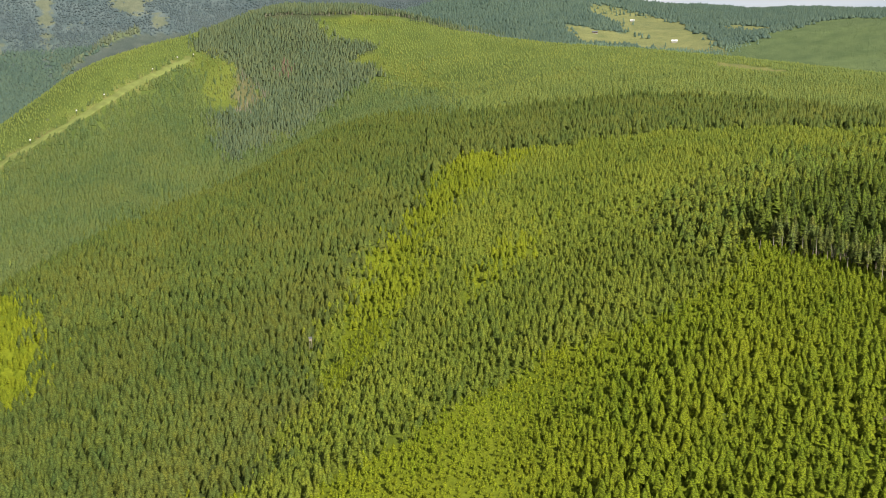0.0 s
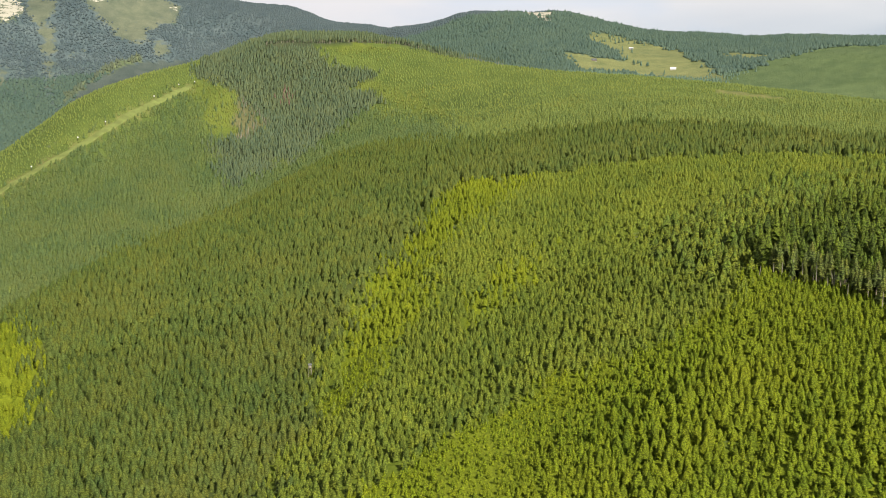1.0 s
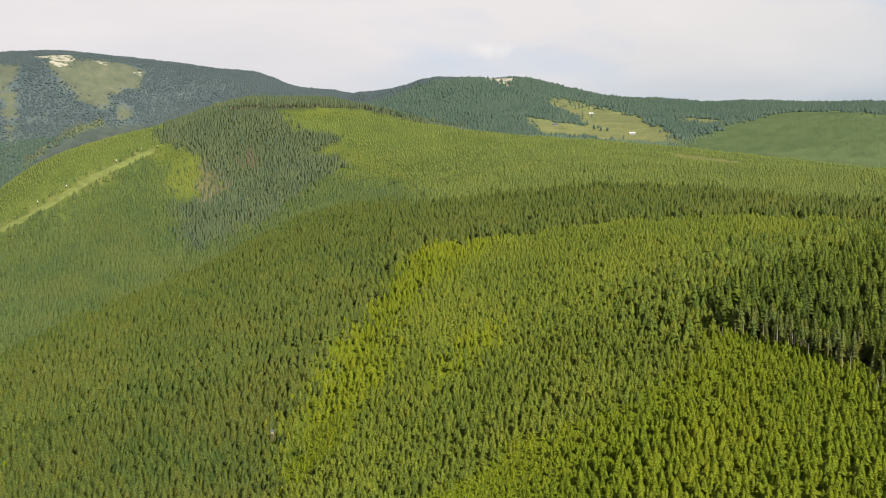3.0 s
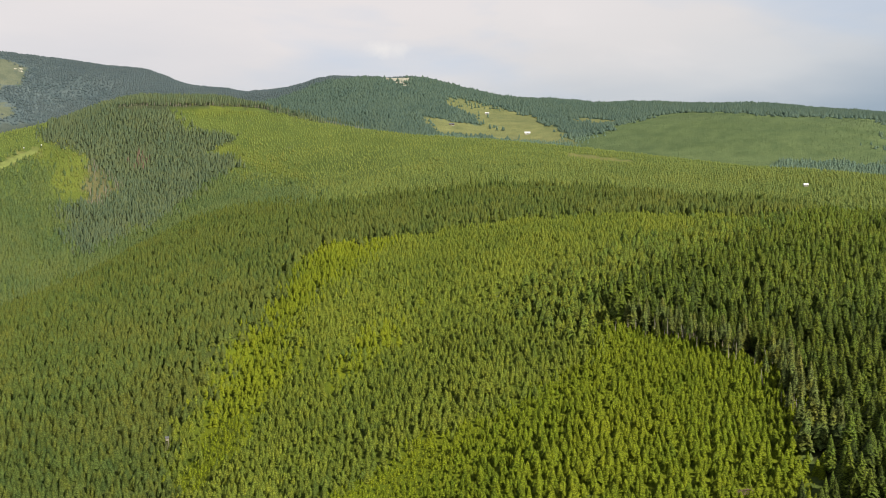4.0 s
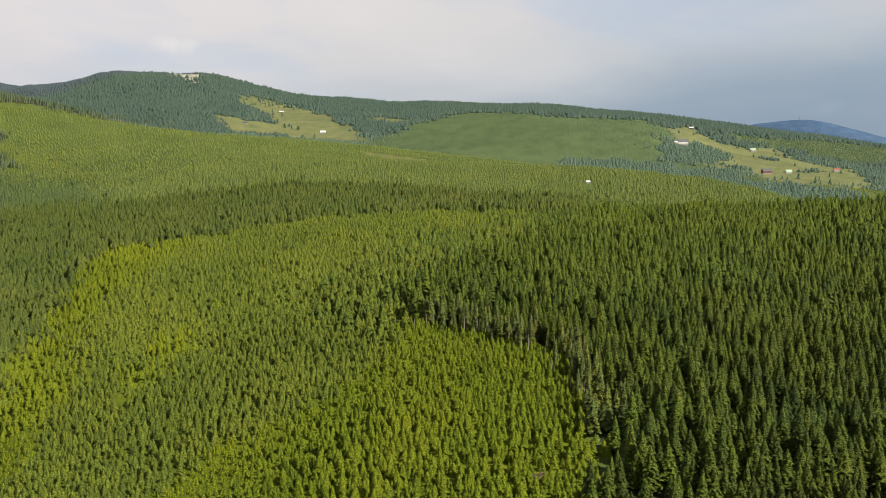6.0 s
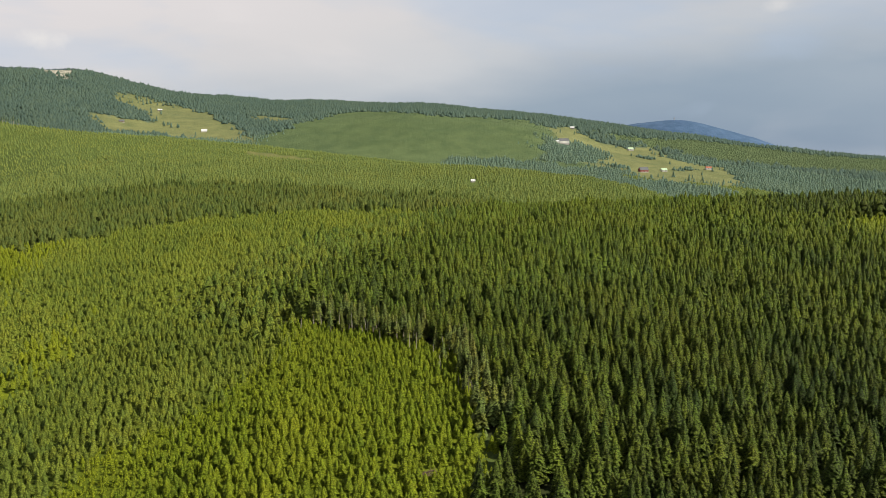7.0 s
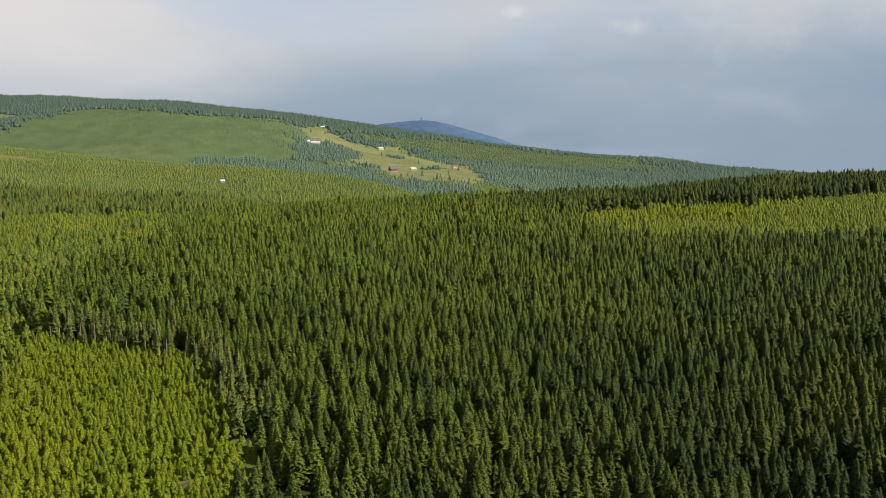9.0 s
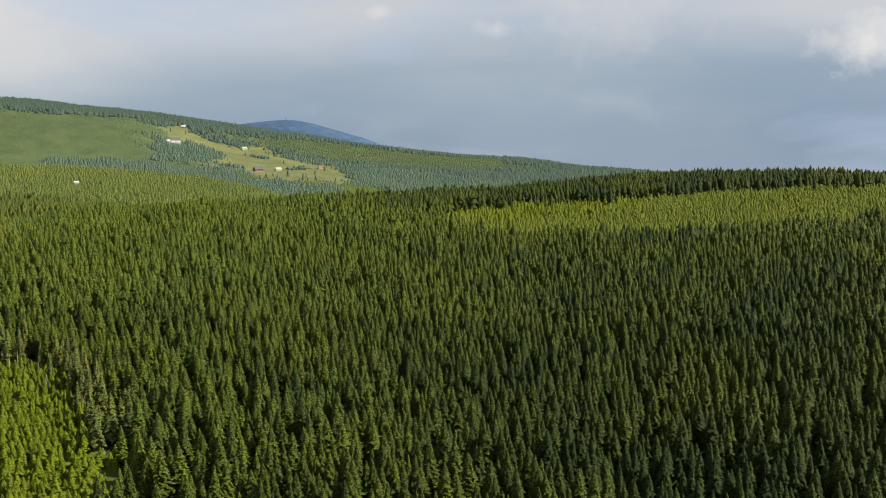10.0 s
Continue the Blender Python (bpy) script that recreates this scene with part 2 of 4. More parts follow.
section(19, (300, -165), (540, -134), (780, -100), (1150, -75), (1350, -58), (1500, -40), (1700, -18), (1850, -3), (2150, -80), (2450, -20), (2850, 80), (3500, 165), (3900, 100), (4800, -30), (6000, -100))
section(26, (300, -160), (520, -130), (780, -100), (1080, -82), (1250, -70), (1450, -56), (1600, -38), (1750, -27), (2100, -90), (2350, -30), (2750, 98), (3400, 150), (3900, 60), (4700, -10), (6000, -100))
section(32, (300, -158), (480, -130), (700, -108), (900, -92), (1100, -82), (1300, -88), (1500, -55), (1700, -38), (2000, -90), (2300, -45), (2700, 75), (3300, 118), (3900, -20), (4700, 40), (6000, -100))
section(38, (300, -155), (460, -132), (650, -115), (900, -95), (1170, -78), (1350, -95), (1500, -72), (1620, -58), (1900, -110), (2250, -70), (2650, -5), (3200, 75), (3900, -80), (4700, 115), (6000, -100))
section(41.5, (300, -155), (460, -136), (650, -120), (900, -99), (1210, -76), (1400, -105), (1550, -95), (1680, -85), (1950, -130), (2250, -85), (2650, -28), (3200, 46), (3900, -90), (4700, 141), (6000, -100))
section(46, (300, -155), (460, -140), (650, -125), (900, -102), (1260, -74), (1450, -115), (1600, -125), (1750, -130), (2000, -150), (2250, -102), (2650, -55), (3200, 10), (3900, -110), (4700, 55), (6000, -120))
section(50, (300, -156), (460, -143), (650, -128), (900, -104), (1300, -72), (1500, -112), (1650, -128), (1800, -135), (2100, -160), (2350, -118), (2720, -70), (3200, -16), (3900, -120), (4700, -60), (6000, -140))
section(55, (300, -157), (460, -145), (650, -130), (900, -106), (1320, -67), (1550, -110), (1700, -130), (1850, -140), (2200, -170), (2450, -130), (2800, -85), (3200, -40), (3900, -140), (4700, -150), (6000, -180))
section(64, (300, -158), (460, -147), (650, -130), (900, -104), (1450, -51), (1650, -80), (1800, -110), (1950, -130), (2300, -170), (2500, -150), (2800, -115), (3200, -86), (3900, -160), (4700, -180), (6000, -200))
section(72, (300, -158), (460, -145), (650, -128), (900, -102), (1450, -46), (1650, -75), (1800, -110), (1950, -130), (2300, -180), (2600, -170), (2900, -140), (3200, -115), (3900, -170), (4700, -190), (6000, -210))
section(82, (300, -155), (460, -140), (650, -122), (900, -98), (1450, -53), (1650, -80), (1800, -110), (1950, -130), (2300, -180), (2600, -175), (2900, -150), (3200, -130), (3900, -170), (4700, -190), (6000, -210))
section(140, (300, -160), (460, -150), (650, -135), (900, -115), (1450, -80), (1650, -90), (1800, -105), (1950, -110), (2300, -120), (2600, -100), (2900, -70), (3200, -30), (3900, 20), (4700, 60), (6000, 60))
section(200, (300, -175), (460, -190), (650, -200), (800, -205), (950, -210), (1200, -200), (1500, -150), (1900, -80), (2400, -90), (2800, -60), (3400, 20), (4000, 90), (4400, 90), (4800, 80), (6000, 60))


def tangents(x, y):
    """Slopes of a smooth curve through stations that never overshoots them (last axis)."""
    h, d = np.diff(x), np.diff(y)
    d = d / h
    m = np.zeros_like(y)
    a, b = d[..., :-1], d[..., 1:]
    wa, wb = 2 * h[..., 1:] + h[..., :-1], h[..., 1:] + 2 * h[..., :-1]
    same = (a * b) > 0
    m[..., 1:-1] = np.where(same, (wa + wb) / np.where(same, wa / np.where(same, a, 1) + wb / np.where(same, b, 1), 1), 0)
    m[..., 0], m[..., -1] = d[..., 0], d[..., -1]
    return m


def hermite(x0, x1, y0, y1, m0, m1, x):
    h = x1 - x0
    u = np.clip((x - x0) / h, 0, 1)
    return (1 + 2 * u) * (1 - u) ** 2 * y0 + u * (1 - u) ** 2 * h * m0 + u * u * (3 - 2 * u) * y1 + u * u * (u - 1) * h * m1


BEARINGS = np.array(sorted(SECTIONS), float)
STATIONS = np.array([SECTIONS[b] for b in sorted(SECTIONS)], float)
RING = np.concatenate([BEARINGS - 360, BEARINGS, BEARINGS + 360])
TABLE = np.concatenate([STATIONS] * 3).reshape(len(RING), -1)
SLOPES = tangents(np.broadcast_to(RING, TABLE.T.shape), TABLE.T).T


def ripple(x, y, size, seed):
    """Soft unevenness between -1 and 1, of a given size in metres."""
    rng = np.random.RandomState(seed)
    out = 0
    for k in range(7):
        a, p = rng.uniform(0, math.tau), rng.uniform(0, math.tau)
        f = math.tau / size * rng.uniform(0.6, 1.5)
        out = out + np.sin(f * (x * math.cos(a) + y * math.sin(a)) + p + 1.3 * np.sin(f * 0.6 * (y * math.cos(a) - x * math.sin(a)) + 2 * p))
    return out / 4.5


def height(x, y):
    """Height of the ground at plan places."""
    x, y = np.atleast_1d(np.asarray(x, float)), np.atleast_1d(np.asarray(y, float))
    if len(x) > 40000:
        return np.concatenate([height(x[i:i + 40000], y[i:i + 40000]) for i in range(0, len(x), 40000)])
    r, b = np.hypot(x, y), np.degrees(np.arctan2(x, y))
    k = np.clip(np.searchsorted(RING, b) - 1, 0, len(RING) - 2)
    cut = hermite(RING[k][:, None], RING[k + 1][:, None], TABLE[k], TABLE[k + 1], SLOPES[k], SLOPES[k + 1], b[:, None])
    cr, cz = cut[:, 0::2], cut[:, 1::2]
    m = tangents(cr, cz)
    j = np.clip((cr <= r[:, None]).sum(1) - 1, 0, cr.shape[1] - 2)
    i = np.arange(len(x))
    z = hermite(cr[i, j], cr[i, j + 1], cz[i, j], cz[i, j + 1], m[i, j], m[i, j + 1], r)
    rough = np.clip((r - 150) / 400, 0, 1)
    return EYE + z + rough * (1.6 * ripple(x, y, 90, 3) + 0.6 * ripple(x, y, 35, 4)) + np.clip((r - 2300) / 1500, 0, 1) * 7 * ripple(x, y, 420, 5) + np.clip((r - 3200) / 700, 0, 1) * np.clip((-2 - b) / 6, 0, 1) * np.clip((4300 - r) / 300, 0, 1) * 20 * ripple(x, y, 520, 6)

# ---- what grows where ----
OPEN, MATURE, OLD, YOUNG, POLE, PLATEAU, FAR, MEADOW, SHRUB, ROCK, HEATH, BRUSH, BLUE_HAZE, HILLWOOD, BLEND, FLANK, LIGHT, DECID, PAINTED_SHADE = range(19)
PATCHES = []


def patch(kind, *corners):
    """A stretch of one kind of growth, by its corners in plan."""
    PATCHES.append((kind, np.array(corners, float)))


patch(FLANK, (-718, 1505), (-676, 1555), (-631, 1611), (-591, 1688), (-566, 1757), (-537, 1841), (-513, 1919), (-480, 1878), (-448, 1799), (-379, 1589), (-300, 1480), (-330, 1200), (-360, 800), (-480, 800), (-620, 1150), (-700, 1350))
patch(FLANK, (-420, 1500), (-371, 1600), (-250, 1740), (-150, 1905), (-60, 1810), (0, 1660), (13, 1414), (-344, 1400))
patch(OLD, (-407, 691), (-392, 803), (-452, 1259), (-344, 1470), (-210, 1552), (-81, 1608), (13, 1414), (181, 1406), (370, 1331), (545, 1161), (681, 1175), (579, 998), (485, 1030), (296, 1057), (138, 1061), (4, 1082), (-31, 949), (-39, 865), (-72, 807), (-82, 709), (-98, 635), (-78, 544), (-101, 516), (-90, 379), (-81, 303), (-191, 293))
patch(POLE, (4, 1098), (140, 1073), (302, 1081), (498, 1059), (548, 942), (643, 953), (447, 663), (289, 600), (233, 615), (157, 544), (97, 488), (45, 488), (10, 462), (-36, 416), (-75, 375), (-80, 312), (-83, 311), (-93, 391), (-103, 524), (-80, 556), (-99, 642), (-82, 717), (-72, 811), (-40, 873), (-32, 961))
patch(YOUNG, (-140, 400), (-125, 440), (-104, 462), (-67, 455), (-42, 450), (-19, 466), (5, 488), (21, 500), (44, 508), (70, 512), (102, 512), (134, 523), (170, 560), (194, 588), (214, 610), (225, 612), (247, 592), (262, 551), (264, 502), (252, 450), (237, 410), (212, 370), (196, 330), (182, 294), (86, 235), (-62, 270))
patch(YOUNG, (-415, 705), (-425, 818), (-383, 817), (-329, 740), (-300, 674), (-283, 612), (-297, 592), (-349, 581))
patch(YOUNG, (6, 1092), (46, 1080), (85, 1082), (96, 1050), (73, 1005), (44, 945), (16, 894), (-21, 878), (-26, 914), (-14, 942), (-1, 996))
patch(YOUNG, (-1, 996), (19, 898), (-6, 848), (-19, 746), (-30, 685), (-55, 834), (-38, 915))
patch(YOUNG, (-62, 822), (-46, 849), (-30, 805), (-10, 716), (-22, 676), (-35, 611), (-49, 562), (-64, 542), (-81, 570), (-75, 630), (-73, 680), (-63, 741))
patch(YOUNG, (82, 776), (70, 769), (44, 733), (6, 628), (20, 634), (45, 687), (76, 740))
patch(BLEND, (702, 1139), (528, 985), (415, 930), (292, 824), (215, 764), (172, 726), (169, 632), (191, 596), (212, 610), (220, 688), (271, 708), (364, 790), (466, 869))
patch(MATURE, (683, 1109), (462, 862), (361, 783), (268, 701), (214, 668), (204, 600), (236, 567), (250, 525), (259, 490), (244, 434), (226, 385), (208, 344), (182, 318), (160, 275), (177, 177), (250, 9), (1649, 58), (1472, 850), (1025, 1025), (697, 1073))
patch(LIGHT, (-521, 1941), (-486, 1961), (-452, 1958), (-414, 1912), (-391, 1884), (-399, 1815), (-431, 1789), (-455, 1828), (-492, 1883))
patch(LIGHT, (-195, 2059), (-142, 2021), (-99, 1980), (-16, 1858), (17, 1774), (-21, 1794), (-75, 1887), (-139, 1973), (-174, 2014))
patch(LIGHT, (-138, 1911), (-90, 1880), (-105, 1847), (-131, 1873))
patch(LIGHT, (202, 1672), (254, 1649), (252, 1602), (201, 1622))
patch(LIGHT, (27, 1718), (62, 1675), (57, 1625), (28, 1672))
patch(LIGHT, (-293, 2186), (-216, 2199), (-110, 2177), (-121, 2141), (-237, 2153))
patch(HILLWOOD, (-533, 1990), (-501, 1977), (-477, 1977), (-450, 1969), (-434, 1983), (-436, 1958), (-415, 1934), (-397, 1915), (-372, 1896), (-353, 1873), (-350, 1843), (-353, 1816), (-374, 1799), (-395, 1768), (-418, 1777), (-435, 1769), (-422, 1725), (-397, 1651), (-371, 1579), (-353, 1595), (-330, 1625), (-289, 1677), (-250, 1724), (-211, 1800), (-192, 1846), (-164, 1887), (-149, 1918), (-120, 1918), (-144, 1963), (-208, 2013), (-163, 2029), (-132, 2062), (-231, 2089), (-272, 2117), (-293, 2180), (-116, 2207), (37, 2130), (39, 2230), (-121, 2317), (-290, 2362), (-422, 2322), (-509, 2171))
patch(POLE, (805, 687), (915, 716), (954, 684), (1021, 626), (1125, 535), (1194, 488), (1252, 398), (1335, 324), (1396, 247), (1093, 191), (1033, 248), (936, 370), (831, 509), (791, 589))
patch(YOUNG, (892, 707), (954, 684), (1021, 626), (1081, 562), (1030, 520), (946, 580), (886, 635))
patch(POLE, (45, 492), (10, 466), (-36, 416), (-75, 375), (-80, 312), (-83, 311), (-93, 391), (-96, 489), (-55, 467), (-35, 485), (-8, 526), (23, 566), (44, 564), (57, 515))
patch(YOUNG, (917, 233), (928, 222), (921, 196), (851, 180), (837, 207))
patch(OPEN, (-733, 1524), (-714, 1556), (-692, 1582), (-667, 1605), (-646, 1636), (-625, 1671), (-605, 1713), (-581, 1785), (-566, 1825), (-550, 1867), (-535, 1914), (-516, 1946), (-508, 1930), (-521, 1906), (-536, 1861), (-552, 1819), (-567, 1779), (-591, 1707), (-611, 1663), (-632, 1626), (-653, 1593), (-678, 1570), (-700, 1546), (-720, 1512))
patch(BRUSH, (-418, 1929), (-384, 1900), (-351, 1857), (-369, 1768), (-386, 1772), (-411, 1865))
patch(OPEN, (493, 1721), (577, 1620), (575, 1579), (485, 1671))
patch(MEADOW, (355, 2923), (388, 2951), (424, 2917), (496, 2890), (531, 2863), (547, 2968), (532, 3034), (504, 3087), (467, 3172), (492, 3257), (561, 3282), (623, 3228), (687, 3164), (720, 3089), (761, 2960), (739, 2850), (759, 2753), (754, 2638), (755, 2525), (640, 2601), (498, 2682), (382, 2697), (373, 2834))
patch(MEADOW, (1497, 2240), (1700, 2406), (1672, 2253), (1694, 2151), (1818, 2143), (1772, 2008), (1768, 1937), (1839, 1868), (1723, 1668), (1630, 1636), (1576, 1705), (1493, 1747), (1485, 1883), (1380, 1902), (1422, 1961), (1574, 2021), (1573, 2118), (1466, 2125))
patch(MEADOW, (829, 2896), (860, 2893), (913, 2843), (955, 2783), (927, 2701), (903, 2724), (860, 2742), (851, 2804), (827, 2838))
patch(SHRUB, (723, 2520), (941, 2694), (1073, 2752), (1199, 2687), (1285, 2400), (1603, 2414), (1500, 2175), (1376, 2070), (1454, 1887), (1144, 1761), (962, 1889), (752, 2067), (620, 2163))
patch(HEATH, (-2322, 3296), (-1900, 3560), (-1810, 3740), (-1690, 3800), (-1740, 4050), (-2663, 3902))
patch(HEATH, (-1431, 3789), (-1360, 3726), (-1272, 3676), (-1195, 3590), (-1142, 3572), (-1112, 3600), (-1143, 3664), (-1085, 3750), (-1061, 3873), (-1056, 3945), (-1145, 3970), (-1291, 3913), (-1315, 3833), (-1344, 3759))
patch(HEATH, (-1635, 3780), (-1513, 3768), (-1473, 3650), (-1514, 3573), (-1558, 3604))
patch(HEATH, (-1514, 3573), (-1468, 3637), (-1415, 3490), (-1352, 3300), (-1315, 3194), (-1237, 3059), (-1259, 3050), (-1329, 3190), (-1425, 3406))
patch(HEATH, (-1103, 3607), (-1063, 3640), (-1014, 3569), (-1068, 3534))
patch(HEATH, (-1581, 3363), (-1501, 3294), (-1474, 3208), (-1498, 3177))
patch(HEATH, (-1362, 3447), (-1337, 3521), (-1312, 3511), (-1339, 3413))
patch(DECID, (-1279, 3180), (-1248, 3274), (-1215, 3350), (-1202, 3461), (-1121, 3535), (-1098, 3506), (-1178, 3389), (-1221, 3280), (-1253, 3131))
# slope in shade: the shade is painted as a darker ground tone
patch(PAINTED_SHADE, (-1251, 3125), (-1218, 3273), (-1176, 3381), (-1145, 3445), (-1095, 3499), (-946, 3552), (-934, 3462), (-1009, 3397), (-1133, 3133), (-1208, 2965))
patch(SHRUB, (1707, 2386), (1814, 2311), (1884, 2223), (2206, 2129), (2353, 1960), (2624, 1835), (2457, 1718), (2181, 1816), (1967, 1898), (1885, 1941), (1814, 2078), (1809, 2202), (1767, 2287))
patch(SHRUB, (1759, 2318), (1851, 2292), (2045, 2246), (2252, 2199), (2322, 2020), (2391, 1855), (2520, 1746), (2605, 1648), (2420, 1676), (2157, 1770), (2011, 1852), (1919, 1962), (1844, 2024), (1821, 2122), (1774, 2197), (1725, 2239))
patch(FAR, (1119, 2089), (1242, 2019), (1332, 1946), (1358, 1879), (1429, 1840), (1443, 1758), (1494, 1720), (1573, 1653), (1603, 1602), (1496, 1445), (1201, 1537), (1060, 1696), (929, 1905))
patch(FAR, (1375, 2038), (1452, 2052), (1542, 2051), (1543, 2000), (1473, 1943), (1412, 1938), (1343, 1962), (1323, 1990))
patch(ROCK, (264, 3662), (375, 3576), (420, 3501), (384, 3440), (395, 3377), (350, 3380), (341, 3443), (301, 3453))
patch(ROCK, (-1744, 3733), (-1663, 3774), (-1589, 3654), (-1595, 3596), (-1553, 3565), (-1605, 3570), (-1667, 3561), (-1732, 3563), (-1806, 3723))
patch(ROCK, (-1516, 3895), (-1352, 3924), (-1318, 3842), (-1346, 3763), (-1392, 3769))
patch(ROCK, (-1294, 3909), (-1260, 3925), (-1192, 3906), (-1205, 3873), (-1258, 3881))
patch(ROCK, (-1154, 3947), (-1102, 3949), (-1052, 3911), (-1065, 3845), (-1072, 3771), (-1084, 3782), (-1077, 3873), (-1127, 3905))
patch(ROCK, (-1619, 3806), (-1593, 3810), (-1565, 3753), (-1585, 3746))


def inside(x, y, corners):
    hit = np.zeros(len(x), bool)
    lo, hi = corners.min(0), corners.max(0)
    near = np.nonzero((x > lo[0]) & (x < hi[0]) & (y > lo[1]) & (y < hi[1]))[0]
    px, py = x[near], y[near]
    odd = np.zeros(len(near), bool)
    for (x0, y0), (x1, y1) in zip(corners, np.roll(corners, -1, 0)):
        if y0 != y1:
            odd ^= ((y0 > py) != (y1 > py)) & (px < (x1 - x0) * (py - y0) / (y1 - y0) + x0)
    hit[near] = odd
    return hit


def growth_at(x, y, loose=None):
    """The kind of growth at plan places; borders wander a little, and loose ones of the planted stands mingle."""
    r = np.hypot(x, y)
    sway = np.clip(r / 1000, 0.4, 1.6)
    wx, wy = x + sway * 9 * ripple(x, y, 70, 11), y + sway * 9 * ripple(x, y, 70, 12)
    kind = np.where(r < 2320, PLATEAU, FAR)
    # the farthest hill gets haze blue as its ground colour
    kind[(r > 3650) & (x > 0.55 * y)] = BLUE_HAZE
    jx, jy = (0, 0) if loose is None else loose.normal(0, 1, (2, len(x))) * np.clip(r / 70, 5, 22)
    for k, corners in PATCHES:
        soft = 1.0 if k in (OLD, YOUNG, POLE, SHRUB, BLEND, FLANK, LIGHT) else 0.5 if k in (MATURE, HILLWOOD, MEADOW, ROCK, HEATH) else 0.0
        if k == OPEN:
            kind[inside(x, y, corners)] = k
        else:
            kind[inside(wx + jx * soft, wy + jy * soft, corners)] = k
    return kind


# far rows carry painted haze, the last row painted shade
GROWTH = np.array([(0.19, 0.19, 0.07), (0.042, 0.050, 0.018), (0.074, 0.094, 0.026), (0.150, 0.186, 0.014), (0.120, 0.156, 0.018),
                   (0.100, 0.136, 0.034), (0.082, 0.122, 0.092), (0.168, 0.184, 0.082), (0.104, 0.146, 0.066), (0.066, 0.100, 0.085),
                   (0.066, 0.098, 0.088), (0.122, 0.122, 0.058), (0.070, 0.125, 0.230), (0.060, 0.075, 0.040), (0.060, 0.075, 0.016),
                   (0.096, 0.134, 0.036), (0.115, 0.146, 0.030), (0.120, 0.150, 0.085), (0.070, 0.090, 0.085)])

# ---- ground: one sheet to the horizon, in rings about the camera, finest where it looks ----
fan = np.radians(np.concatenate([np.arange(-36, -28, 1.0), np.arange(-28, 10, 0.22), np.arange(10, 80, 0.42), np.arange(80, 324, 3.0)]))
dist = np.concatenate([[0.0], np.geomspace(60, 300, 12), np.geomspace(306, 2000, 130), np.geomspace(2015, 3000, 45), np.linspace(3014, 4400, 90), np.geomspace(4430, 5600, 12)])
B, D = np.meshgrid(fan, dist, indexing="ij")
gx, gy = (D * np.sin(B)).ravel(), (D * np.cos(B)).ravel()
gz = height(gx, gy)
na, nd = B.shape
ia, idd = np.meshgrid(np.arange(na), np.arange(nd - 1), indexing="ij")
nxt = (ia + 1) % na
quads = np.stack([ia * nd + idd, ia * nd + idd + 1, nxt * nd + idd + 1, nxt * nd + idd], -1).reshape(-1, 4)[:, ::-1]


def mesh_from(name, verts, faces, material, smooth=False, **fields):
    """A mesh from arrays; fields: a number or a colour for every vertex."""
    me = bpy.data.meshes.new(name)
    k = faces.shape[1]
    me.vertices.add(len(verts))
    me.vertices.foreach_set("co", np.ascontiguousarray(verts, np.float32).ravel())
    me.loops.add(faces.size)
    me.loops.foreach_set("vertex_index", np.ascontiguousarray(faces, np.int32).ravel())
    me.polygons.add(len(faces))
    me.polygons.foreach_set("loop_start", np.arange(0, faces.size, k, dtype=np.int32))
    if smooth:
        me.polygons.foreach_set("use_smooth", np.ones(len(faces), bool))
    for key, value in fields.items():
        if value.ndim == 1:
            me.attributes.new(key, "FLOAT", "POINT").data.foreach_set("value", value.astype(np.float32))
        else:
            rgba = np.concatenate([value, np.ones((len(value), 1))], 1)
            me.attributes.new(key, "FLOAT_COLOR", "POINT").data.foreach_set("color", rgba.astype(np.float32).ravel())
    me.materials.append(material)
    me.update(calc_edges=True)
    return me


def spread_out(field, rounds=4):
    """Softens a field of the ground over its neighbours."""
    f = field.reshape(B.shape)
    for _ in range(rounds):
        f = (np.roll(f, 1, 0) + np.roll(f, -1, 0) + np.roll(f, 1, 1) + np.roll(f, -1, 1) + 2 * f) / 6
    return f.ravel()


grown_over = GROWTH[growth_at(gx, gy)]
# painted haze: far ground turns blue-grey with distance
haze_mix = np.clip((np.hypot(gx, gy) - 3200) / 500, 0, 1)[:, None] * np.isin(growth_at(gx, gy), (FAR, HEATH))[:, None]
grown_over = grown_over * (1 - haze_mix) + np.array((0.088, 0.120, 0.132)) * haze_mix
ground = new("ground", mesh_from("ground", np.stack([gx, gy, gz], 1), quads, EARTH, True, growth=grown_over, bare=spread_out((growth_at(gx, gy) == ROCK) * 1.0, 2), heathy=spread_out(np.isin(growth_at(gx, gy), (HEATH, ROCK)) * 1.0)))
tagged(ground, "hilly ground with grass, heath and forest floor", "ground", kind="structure")

